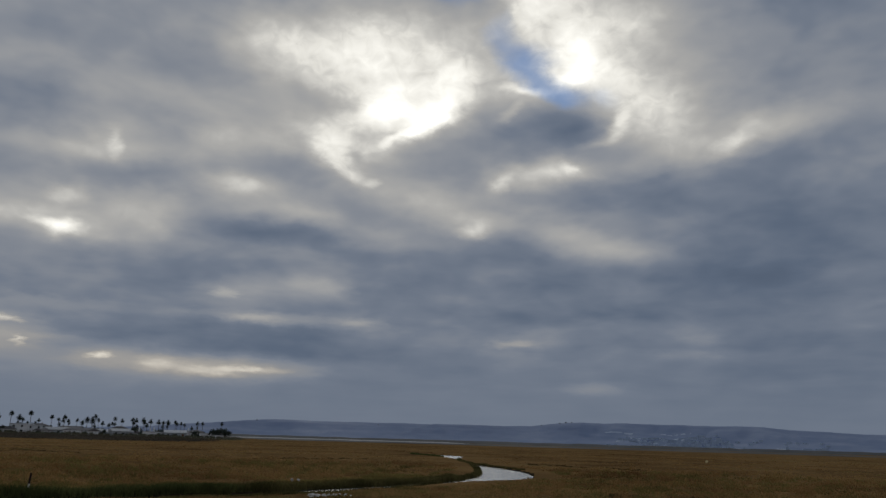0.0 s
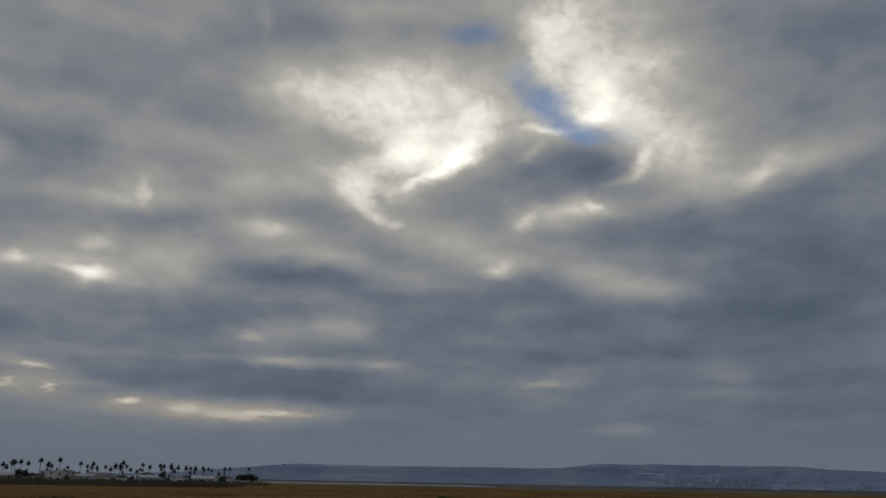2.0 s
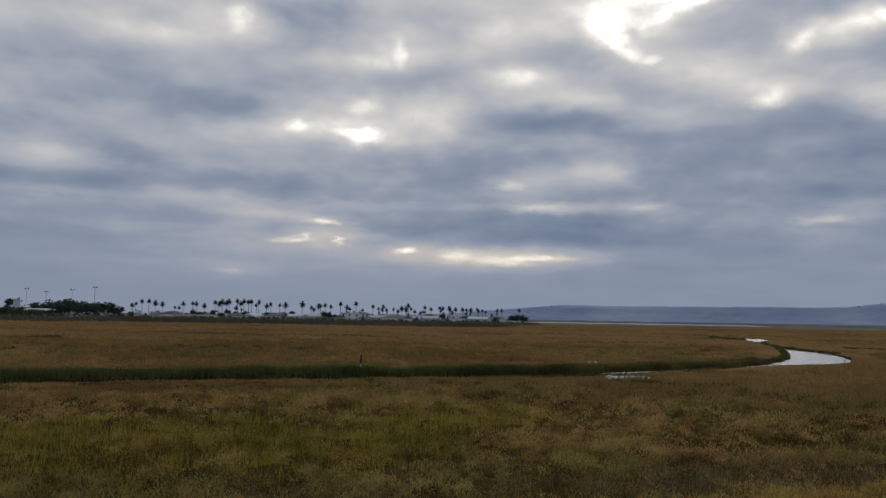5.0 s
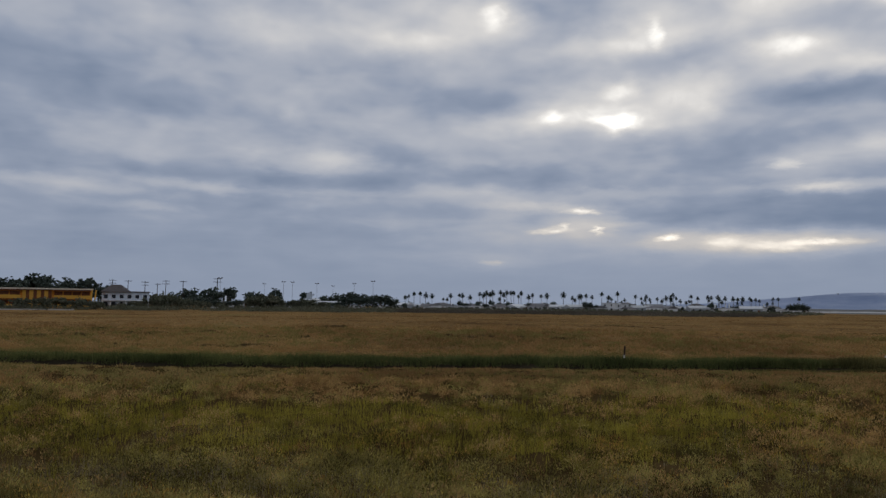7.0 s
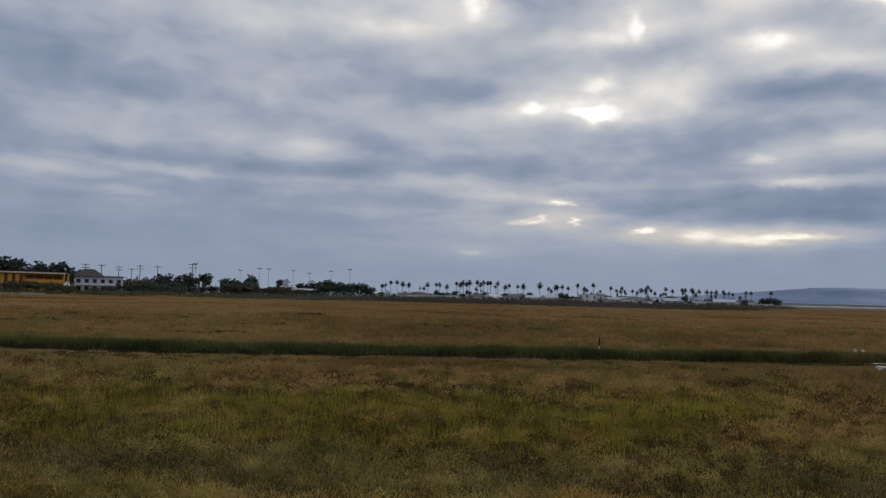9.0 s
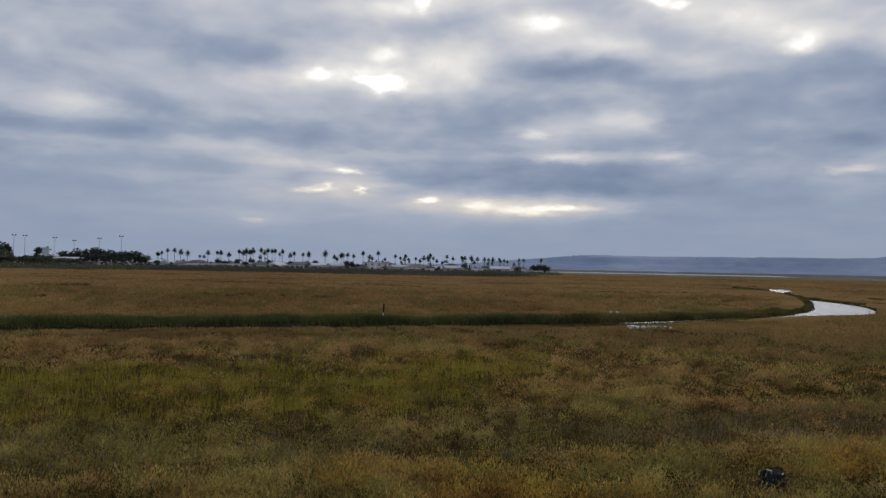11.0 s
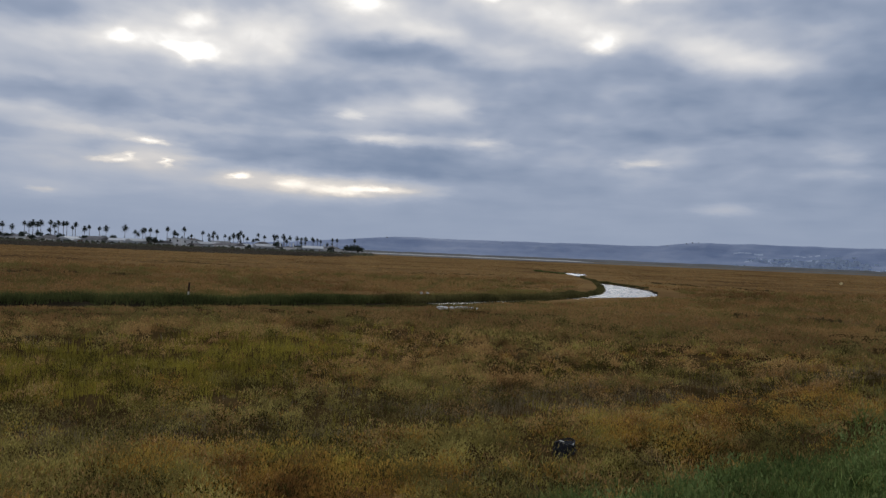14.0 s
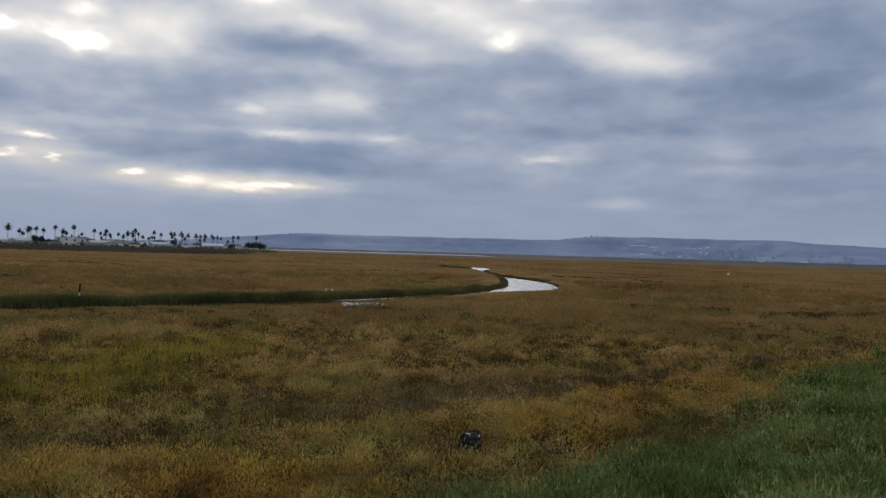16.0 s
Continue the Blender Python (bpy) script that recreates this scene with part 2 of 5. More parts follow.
puff(68.3, 10.8, 5.5, 2.52, 0, -0.05)
puff(49.1, 10.3, 7.5, 1.40, 0, 0.20)
puff(47.1, 10.6, 2.9, 0.86, 0, 0.11)
puff(42.2, 10.6, 4.6, 1.26, 0, -0.09)
puff(47.5, 8.8, 10.9, 0.99, 0, -0.10)
puff(65.8, 7.8, 11.8, 0.70, 3, 0.13)
puff(57.3, 8.1, 6.3, 0.70, 5, 0.13)
puff(51.5, 8.0, 7.9, 0.62, 0, 0.08)
puff(63.0, 6.6, 4.7, 0.62, 0, 0.08)
puff(59.1, 6.5, 3.1, 0.47, 0, 0.07)
puff(36.0, 15.2, 8.4, 3.25, 0, -0.07)
puff(26.8, 15.2, 2.0, 1.05, 0, 0.23)
puff(26.8, 15.2, 4.8, 2.24, 0, 0.07)
puff(26.6, 13.0, 1.8, 0.98, 0, 0.44)
puff(26.6, 13.0, 4.5, 2.15, 0, 0.15)
puff(27.8, 13.2, 1.9, 0.52, 5, 0.29)
puff(27.8, 13.2, 4.6, 1.55, 5, 0.09)
puff(31.7, 13.5, 1.2, 0.66, 0, 0.20)
puff(31.7, 13.5, 3.7, 1.72, 0, 0.06)
puff(33.9, 13.4, 7.2, 1.40, -5, 0.16)
puff(25.1, 14.0, 6.4, 2.80, 0, 0.10)
puff(21.6, 14.9, 3.6, 2.80, 0, 0.19)
puff(21.6, 12.6, 1.8, 2.80, 0, 0.10)
puff(29.0, 11.7, 9.2, 1.62, 0, -0.11)
puff(23.5, 11.1, 7.4, 1.62, 0, -0.11)
puff(33.1, 9.4, 11.0, 2.34, 0, -0.08)
puff(37.6, 10.4, 3.2, 0.86, 0, 0.10)
puff(27.1, 9.5, 18.3, 1.62, 0, -0.08)
puff(15.9, 9.7, 1.5, 0.59, 0, 0.23)
puff(15.9, 9.7, 4.0, 1.64, 0, 0.07)
puff(16.4, 9.7, 4.7, 1.17, 0, 0.08)
puff(13.9, 8.1, 2.8, 0.39, 0, 0.17)
puff(13.9, 8.1, 5.7, 1.38, 0, 0.05)
puff(15.2, 8.1, 10.2, 0.70, 0, 0.10)
puff(12.5, 10.5, 6.3, 1.71, -10, 0.08)
puff(27.1, 8.1, 6.3, 0.70, 0, 0.09)
puff(36.3, 8.0, 9.4, 1.01, 3, 0.10)
puff(29.6, 6.9, 1.8, 0.33, 2, 0.40)
puff(29.6, 6.9, 4.4, 1.29, 2, 0.14)
puff(32.7, 7.2, 7.1, 0.55, 3, 0.14)
puff(31.8, 5.5, 2.4, 0.39, -4, 0.33)
puff(31.8, 5.5, 5.2, 1.38, -4, 0.10)
puff(30.8, 5.9, 0.6, 0.33, 0, 0.26)
puff(30.8, 5.9, 2.9, 1.29, 0, 0.08)
puff(28.4, 5.6, 0.6, 0.52, 0, 0.33)
puff(28.4, 5.6, 2.9, 1.55, 0, 0.12)
puff(27.5, 5.9, 4.7, 0.47, 0, 0.10)
puff(23.6, 4.9, 1.1, 0.33, -4, 0.37)
puff(23.6, 4.9, 3.5, 1.29, -4, 0.13)
puff(19.9, 4.6, 2.5, 0.79, 0, 0.25)
puff(19.9, 4.6, 5.4, 1.89, 0, 0.08)
puff(16.6, 4.2, 3.0, 0.52, 3, 0.28)
puff(16.6, 4.2, 6.0, 1.55, 3, 0.08)
puff(13.8, 4.5, 3.6, 0.33, 0, 0.33)
puff(13.8, 4.5, 6.8, 1.29, 0, 0.12)
puff(17.4, 4.6, 13.3, 1.32, 0, 0.18)
puff(27.8, 10.2, 26.1, 11.68, 0, 0.06)
puff(31.0, 6.2, 15.7, 3.11, 0, 0.06)
puff(35.9, 3.2, 1.2, 0.26, 0, 0.16)
puff(35.9, 3.2, 3.7, 1.20, 0, 0.05)
puff(45.4, 6.0, 15.7, 0.86, 0, 0.05)
puff(29.0, 4.0, 23.4, 2.80, 0, 0.05)
puff(16.0, 6.4, 13.6, 1.98, 0, -0.10)
puff(24.0, 6.6, 10.9, 1.26, 0, -0.05)
puff(58.7, 16.6, 7.5, 2.34, 0, -0.04)
puff(56.3, 13.1, 7.4, 1.98, 0, -0.05)
puff(55.5, 10.8, 6.3, 1.40, 0, 0.05)
puff(66.2, 9.6, 7.3, 1.26, 0, -0.05)
puff(59.2, 9.0, 11.0, 0.90, 0, -0.05)
puff(53.4, 6.2, 13.6, 1.08, 0, -0.04)
puff(62.6, 4.2, 18.1, 1.80, 0, -0.03)
puff(40.6, 14.6, 5.6, 2.34, 0, -0.05)
puff(39.4, 17.0, 4.9, 2.02, 0, 0.06)
puff(19.4, 17.3, 4.7, 2.34, 0, -0.05)
puff(18.3, 13.9, 4.0, 2.02, 0, 0.06)
puff(13.1, 12.4, 4.8, 1.25, 0, 0.06)
puff(33.2, 27.5, 6.6, 3.89, 0, -0.05)
puff(17.1, 23.1, 6.3, 3.89, 0, 0.08)
puff(6.1, 31.6, 6.9, 3.89, 0, 0.13)
puff(0.1, 31.7, 6.9, 3.89, 0, 0.16)
puff(-5.9, 31.6, 6.9, 3.89, 0, 0.05)
puff(0.0, 28.0, 6.6, 3.89, 0, 0.10)
puff(-5.8, 27.8, 6.6, 3.89, 0, 0.05)
puff(11.5, 23.6, 6.4, 3.89, 0, 0.16)
puff(5.8, 23.9, 6.4, 3.89, 0, 0.05)
puff(0.0, 24.1, 6.4, 3.89, 0, 0.05)
puff(-5.7, 24.0, 6.4, 3.89, 0, 0.16)
puff(-11.5, 27.5, 6.6, 3.89, 0, -0.05)
puff(-11.3, 23.7, 6.4, 3.89, 0, -0.08)
puff(-16.7, 23.2, 6.4, 3.89, 0, 0.05)
puff(-26.3, 21.9, 6.3, 3.89, 0, 0.05)
puff(16.7, 19.2, 6.2, 3.89, 0, 0.05)
puff(30.8, 13.7, 6.0, 3.89, 0, 0.10)
puff(26.3, 14.3, 6.0, 3.89, 0, 0.13)
puff(21.5, 14.8, 6.0, 3.89, 0, 0.05)
puff(25.8, 10.6, 5.9, 3.89, 0, 0.05)
puff(11.3, 19.7, 6.2, 3.89, 0, 0.16)
puff(5.7, 20.0, 6.2, 3.89, 0, 0.18)
puff(-0.0, 20.1, 6.2, 3.89, 0, 0.13)
puff(-5.7, 20.0, 6.2, 3.89, 0, 0.08)
puff(11.0, 15.7, 6.1, 3.89, 0, 0.08)
puff(5.5, 16.0, 6.1, 3.89, 0, 0.05)
puff(-0.1, 16.1, 6.1, 3.89, 0, 0.08)
puff(-11.1, 19.8, 6.2, 3.89, 0, 0.05)
puff(-16.4, 19.4, 6.2, 3.89, 0, 0.08)
puff(-21.3, 18.9, 6.2, 3.89, 0, 0.05)
puff(-25.9, 18.3, 6.2, 3.89, 0, 0.05)
puff(-25.5, 14.8, 6.0, 3.89, 0, -0.08)
puff(-15.8, 11.8, 6.0, 3.89, 0, -0.05)
puff(-20.6, 11.6, 6.0, 3.89, 0, -0.08)
puff(-25.1, 11.3, 6.0, 3.89, 0, -0.08)
puff(63.3, 17.9, 6.1, 3.89, 0, -0.05)
puff(58.5, 18.5, 6.2, 3.89, 0, -0.05)
puff(31.9, 15.9, 6.1, 3.89, 0, 0.05)
puff(37.2, 12.1, 6.0, 3.89, 0, 0.05)
puff(31.8, 12.0, 6.0, 3.89, 0, 0.10)
gap(0.1, 31.9, 5.2, 1.72, 0, 0.75)
gap(-3.7, 29.3, 2.1, 2.44, 45, 0.60)
gap(-5.6, 27.1, 3.7, 2.44, 20, 1.00)
gap(-8.1, 24.8, 4.0, 1.43, 25, 1.00)
gap(-11.3, 24.4, 3.6, 1.58, 10, 0.60)

cloud_light = calc(WT, "ADD", gathered(LIGHT), deck_light)
# thin bright cloud is finely broken up
curds = fuzz(WT, xyz(WT, calc(WT, "MULTIPLY", SKY_AZ, 0.75), calc(WT, "MULTIPLY", SKY_EL, 1.0)), 1.0, 3, 0.5, 0.6)
cloud_light = calc(WT, "ADD", cloud_light, calc(WT, "MULTIPLY", calc(WT, "MULTIPLY", calc(WT, "SUBTRACT", curds, 0.50), 0.42), span(WT, cloud_light, 0.68, 1.15, 0.0, 1.0)))
over = calc(WT, "MAXIMUM", calc(WT, "SUBTRACT", cloud_light, 0.46), 0.0)
cloud_light = calc(WT, "SUBTRACT", cloud_light, calc(WT, "MULTIPLY", over, 0.24))
bright = calc(WT, "MAXIMUM", calc(WT, "SUBTRACT", cloud_light, 0.80), 0.0)
cloud_light = calc(WT, "SUBTRACT", cloud_light, calc(WT, "MULTIPLY", bright, 0.18))
cloud = ramp(WT, calc(WT, "MULTIPLY", cloud_light, 0.8), (
    (0.0, (0.131, 0.175, 0.260)), (0.16, (0.194, 0.246, 0.347)), (0.30, (0.300, 0.346, 0.441)), (0.42, (0.450, 0.474, 0.533)),
    (0.58, (0.72, 0.70, 0.68)), (0.75, (1.0, 0.96, 0.89)), (1.0, (1.0, 0.968, 0.905))))
glare = span(WT, cloud_light, 0.68, 1.55, 1.0, 2.8)
cloud = blend(WT, 1.0, cloud, xyz(WT, glare, glare, glare), "MULTIPLY")
low_glow = calc(WT, "MULTIPLY", span(WT, SKY_EL, 3.0, 10.0, 1.0, 0.0), span(WT, cloud_light, 0.42, 0.62, 0.0, 1.0))
cloud = blend(WT, low_glow, cloud, blend(WT, 1.0, cloud, (1.0, 0.945, 0.875), "MULTIPLY"))
clear = WT.nodes.new("ShaderNodeTexSky")
clear.sky_type, clear.sun_disc = "NISHITA", False
clear.sun_elevation, clear.sun_rotation = radians(SUN_EL), radians(-SUN_AZ)
clear.dust_density, clear.ozone_density = 0.0, 6.0
blue = vec(WT, "SCALE", clear.outputs[0], scale=0.15)
hole = span(WT, calc(WT, "ADD", gathered(GAPS), calc(WT, "MULTIPLY", calc(WT, "SUBTRACT", fine, 0.5), 0.8)), 0.15, 1.2, 0.0, 0.72)
sky_light = WT.nodes.new("ShaderNodeBackground")
WT.links.new(blend(WT, hole, cloud, blue), sky_light.inputs["Color"])
sky_light.inputs["Strength"].default_value = 1.0
WT.links.new(sky_light.outputs[0], WT.nodes.new("ShaderNodeOutputWorld").inputs[0])

sun = new("sun", bpy.data.lights.new("sun", "SUN"))
sun.data.energy, sun.data.angle, sun.data.color = 0.6, radians(25), (1.0, 0.95, 0.86)
sun.matrix_world = look((0, 0, 50), (50 * math.sin(radians(SUN_AZ)) * 1.0, -50 * math.cos(radians(SUN_AZ)), 50 - 50 * math.tan(radians(SUN_EL))))


# ---- materials ----
def surface(name, stops, scale=1.0, rough=0.8, bump=0.2, metal=0.0, vary=0.0, island=0.0, space="Position", stretch=(1, 1, 1), detail=6.0, thin=0.0, patches=0.0, depth=0.02, shine=0.25, spread=0.2):
    """stops: colours from the dark to the light places of the grain."""
    m = bpy.data.materials.new(name)
    m.use_nodes = True
    t = m.node_tree
    t.nodes.clear()
    if space == "Position":
        at = t.nodes.new("ShaderNodeNewGeometry").outputs["Position"]
    else:
        at = t.nodes.new("ShaderNodeTexCoord").outputs["Object"]
    at = vec(t, "MULTIPLY", at, stretch)
    grain = fuzz(t, at, scale, detail, 0.62, 0.2)
    if patches:
        grain = calc(t, "ADD", calc(t, "MULTIPLY", grain, 0.55), calc(t, "MULTIPLY", fuzz(t, at, scale * patches, 4, 0.55, 0.4), 0.45))
    tone = span(t, grain, 0.5 - spread, 0.5 + spread, smooth=False)
    colour = ramp(t, tone, [(k / max(1, len(stops) - 1), c) for k, c in enumerate(stops)])
    for amount, node, output in ((vary, "ShaderNodeObjectInfo", "Random"), (island, "ShaderNodeNewGeometry", "Random Per Island")):
        if amount:
            hs = t.nodes.new("ShaderNodeHueSaturation")
            pick = t.nodes.new(node).outputs[output]
            put(t, calc(t, "MULTIPLY_ADD", pick, 2 * amount, 1 - amount), hs.inputs["Value"])
            put(t, calc(t, "MULTIPLY_ADD", calc(t, "FRACT", calc(t, "MULTIPLY", pick, 7.3)), 0.05 * amount, 0.5 - 0.025 * amount), hs.inputs["Hue"])
            t.links.new(colour, hs.inputs["Color"])
            colour = hs.outputs[0]
    b = t.nodes.new("ShaderNodeBsdfPrincipled")
    t.links.new(colour, b.inputs["Base Color"])
    put(t, span(t, grain, 0.3, 0.7, min(1, rough + 0.08), max(0.03, rough - 0.08)), b.inputs["Roughness"])
    b.inputs["Metallic"].default_value = metal
    b.inputs["Specular IOR Level"].default_value = 0.04 if thin else shine
    if bump:
        n = t.nodes.new("ShaderNodeBump")
        n.inputs["Strength"].default_value, n.inputs["Distance"].default_value = bump, depth
        t.links.new(fuzz(t, at, scale * 3, 5, 0.65), n.inputs["Height"])
        t.links.new(n.outputs[0], b.inputs["Normal"])
    out = t.nodes.new("ShaderNodeOutputMaterial")
    if thin:
        leaf, mix = t.nodes.new("ShaderNodeBsdfTranslucent"), t.nodes.new("ShaderNodeMixShader")
        t.links.new(colour, leaf.inputs["Color"])
        mix.inputs[0].default_value = thin
        t.links.new(b.outputs[0], mix.inputs[1])
        t.links.new(leaf.outputs[0], mix.inputs[2])
        t.links.new(mix.outputs[0], out.inputs[0])
    else:
        t.links.new(b.outputs[0], out.inputs[0])
    return m


M_GROUND = surface("marsh_ground", ((0.080, 0.047, 0.022), (0.150, 0.092, 0.040), (0.225, 0.140, 0.060), (0.170, 0.128, 0.052)), 0.06, 0.95, 0.7, patches=0.25, depth=0.2, detail=10, shine=0.0, spread=0.14)
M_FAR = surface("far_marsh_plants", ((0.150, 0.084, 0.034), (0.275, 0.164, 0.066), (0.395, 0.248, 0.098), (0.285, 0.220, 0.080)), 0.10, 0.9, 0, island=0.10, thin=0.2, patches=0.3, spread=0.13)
M_FAROLIVE = surface("dull_far_olive_plants", ((0.120, 0.098, 0.034), (0.215, 0.176, 0.058), (0.310, 0.255, 0.088)), 0.12, 0.9, 0, island=0.12, thin=0.2, patches=0.3, spread=0.14)
# white walls and terraces dimmed and blued, haze painted into the colour
M_FARWHITE = surface("haze_tinted_render", ((0.36, 0.43, 0.54), (0.50, 0.57, 0.67)), 0.05, 0.85, 0)
M_FARSCRUB = surface("dark_far_scrub", ((0.045, 0.050, 0.055), (0.085, 0.088, 0.085)), 0.03, 0.95, 0.3, patches=0.3, depth=1.0)
# near soil coloured dark to stand in for shade between the plants
M_SOIL = surface("soil_in_gap_shade", ((0.026, 0.016, 0.006), (0.064, 0.041, 0.016), (0.105, 0.068, 0.028)), 1.6, 0.95, 0.6, patches=0.2, depth=0.05, shine=0.0)
M_RUNNEL = surface("dark_runnel_sedge", ((0.085, 0.060, 0.028), (0.150, 0.108, 0.048)), 0.4, 0.9, 0, island=0.3, thin=0.2)
# real dark bushes; also paints shaded gaps between clumps and tussocks
M_DARK = surface("dark_bushes_and_gap_shade", ((0.028, 0.024, 0.007), (0.072, 0.060, 0.017), (0.140, 0.114, 0.033)), 0.5, 0.85, 0, island=0.4, thin=0.2, patches=0.3)
M_MUD = surface("dark_creek_mud", ((0.018, 0.015, 0.010), (0.045, 0.036, 0.022)), 1.2, 0.92, 0.4, shine=0.0)
M_RUST = surface("russet_pickleweed", ((0.112, 0.062, 0.026), (0.325, 0.190, 0.072), (0.550, 0.355, 0.138), (0.420, 0.320, 0.112)), 2.1, 0.8, 0, island=0.32, thin=0.25, patches=0.28, detail=3, spread=0.15)
M_OCHRE = surface("ochre_pickleweed", ((0.140, 0.072, 0.025), (0.345, 0.186, 0.050), (0.550, 0.355, 0.075), (0.420, 0.385, 0.085)), 2.6, 0.8, 0, island=0.36, thin=0.25, patches=0.28, detail=4, spread=0.13)
M_OLIVE = surface("olive_marsh_plants", ((0.090, 0.076, 0.025), (0.290, 0.236, 0.072), (0.540, 0.455, 0.135)), 2.1, 0.8, 0, island=0.32, thin=0.25, patches=0.28, detail=3, spread=0.15)
M_LIME = surface("yellow_green_grass", ((0.120, 0.102, 0.018), (0.275, 0.228, 0.036), (0.440, 0.365, 0.064)), 1.2, 0.75, 0, island=0.3, thin=0.3, patches=0.3, detail=3, spread=0.16)
M_GREEN = surface("fresh_green_grass", ((0.056, 0.090, 0.026), (0.155, 0.212, 0.058), (0.350, 0.410, 0.135)), 2.0, 0.75, 0, island=0.4, thin=0.3, patches=0.3, detail=3, spread=0.15)
M_HERB = surface("cool_green_herbs", ((0.038, 0.060, 0.018), (0.130, 0.178, 0.054), (0.330, 0.395, 0.145)), 2.2, 0.8, 0, island=0.4, thin=0.3, patches=0.3, detail=3, spread=0.15)
M_GREY = surface("grey_dry_stems", ((0.115, 0.092, 0.052), (0.225, 0.182, 0.106), (0.36, 0.30, 0.18)), 1.6, 0.85, 0, island=0.3, thin=0.2, patches=0.3, detail=3)
M_SEDGE = surface("dark_cordgrass", ((0.050, 0.062, 0.022), (0.105, 0.118, 0.040), (0.180, 0.182, 0.062)), 0.4, 0.8, 0, island=0.35, thin=0.2)
M_BROWNSEDGE = surface("olive_brown_sedge", ((0.060, 0.056, 0.020), (0.118, 0.104, 0.038), (0.190, 0.160, 0.060)), 0.4, 0.8, 0, island=0.35, thin=0.2)
# blue-grey base colour holds the haze over the far scrub
M_HILL = surface("haze_tinted_hillside", ((0.118, 0.168, 0.280), (0.165, 0.222, 0.350), (0.245, 0.30, 0.42)), 0.0045, 0.95, 0.3, patches=0.25, depth=6, stretch=(1, 1, 9))
M_SAND = surface("pale_sand", ((0.34, 0.33, 0.31), (0.50, 0.48, 0.45)), 0.05, 0.9, 0.2, patches=0.3)
M_SCRUB = surface("grey_green_scrub", ((0.070, 0.078, 0.052), (0.125, 0.130, 0.088), (0.190, 0.180, 0.125)), 1.3, 0.9, 0, island=0.35, thin=0.1, space="Object")
# leaf and frond tones lean to blue, painting in haze over the town
M_LEAF = surface("haze_tinted_leaves", ((0.034, 0.048, 0.042), (0.068, 0.086, 0.070), (0.110, 0.128, 0.100)), 0.9, 0.7, 0, island=0.4, thin=0.15, space="Object", vary=0.2)
M_PALM = surface("palm_fronds", ((0.026, 0.038, 0.034), (0.055, 0.070, 0.056)), 1.5, 0.65, 0, island=0.4, thin=0.1, space="Object", vary=0.2)
M_BARK = surface("grey_bark", ((0.07, 0.055, 0.042), (0.15, 0.125, 0.10)), 3, 0.9, 0.4, space="Object")
M_WHITE = surface("white_render", ((0.58, 0.59, 0.60), (0.80, 0.81, 0.82)), 0.8, 0.85, 0.15, space="Object", vary=0.22)
M_BEIGE = surface("beige_render", ((0.34, 0.31, 0.27), (0.48, 0.45, 0.40)), 0.8, 0.85, 0.15, space="Object", vary=0.25)
M_BLUEGREY = surface("pale_blue_grey_siding", ((0.36, 0.40, 0.44), (0.50, 0.54, 0.58)), 0.8, 0.85, 0.15, space="Object", vary=0.15)
M_ROOF = surface("weathered_shingles", ((0.085, 0.085, 0.09), (0.17, 0.165, 0.165)), 1.2, 0.9, 0.3, space="Object", vary=0.4)
M_PALE_ROOF = surface("pale_flat_roofing", ((0.40, 0.42, 0.44), (0.60, 0.61, 0.62)), 0.6, 0.8, 0.1, space="Object", vary=0.2)
M_TILE = surface("dark_roof_tiles", ((0.05, 0.045, 0.045), (0.10, 0.085, 0.08)), 1.5, 0.85, 0.3, space="Object")
M_ORANGE = surface("orange_render", ((0.50, 0.16, 0.018), (0.72, 0.27, 0.035)), 0.5, 0.8, 0.15, space="Object", patches=0.3)
M_YELLOW = surface("golden_render", ((0.50, 0.25, 0.035), (0.68, 0.37, 0.06)), 0.5, 0.8, 0.15, space="Object", patches=0.3)
M_BROWN = surface("red_brown_timber_and_shade", ((0.10, 0.035, 0.015), (0.20, 0.075, 0.03)), 1.2, 0.75, 0.2, space="Object")
M_CREAM = surface("cream_fascia", ((0.55, 0.47, 0.35), (0.72, 0.64, 0.50)), 1.0, 0.7, 0.1, space="Object")
M_GLASS = surface("dark_glass_and_arch_shade", ((0.015, 0.018, 0.022), (0.03, 0.034, 0.04)), 1.0, 0.12, 0, space="Object")
M_POLE = surface("dark_utility_timber", ((0.03, 0.027, 0.024), (0.07, 0.062, 0.055)), 3, 0.85, 0.2, space="Object")
M_STEEL = surface("grey_galvanised_steel", ((0.16, 0.17, 0.18), (0.26, 0.27, 0.28)), 3, 0.6, 0.1, space="Object")
M_STAKE = surface("stained_dark_stake", ((0.018, 0.010, 0.008), (0.055, 0.028, 0.018)), 14, 0.8, 0.3, space="Object")
M_PAINT = surface("chipped_white_paint", ((0.42, 0.38, 0.30), (0.70, 0.68, 0.62)), 16, 0.7, 0.3, space="Object")
M_BLACK = surface("black_plastic", ((0.008, 0.009, 0.012), (0.028, 0.030, 0.040)), 10, 0.45, 0.3, space="Object")
M_LITTER = surface("bleached_white_debris", ((0.48, 0.47, 0.44), (0.75, 0.74, 0.71)), 6, 0.75, 0.3, space="Object", vary=0.2)
M_BUOY = surface("pale_yellow_float", ((0.62, 0.52, 0.26), (0.80, 0.70, 0.40)), 8, 0.6, 0.1, space="Object")

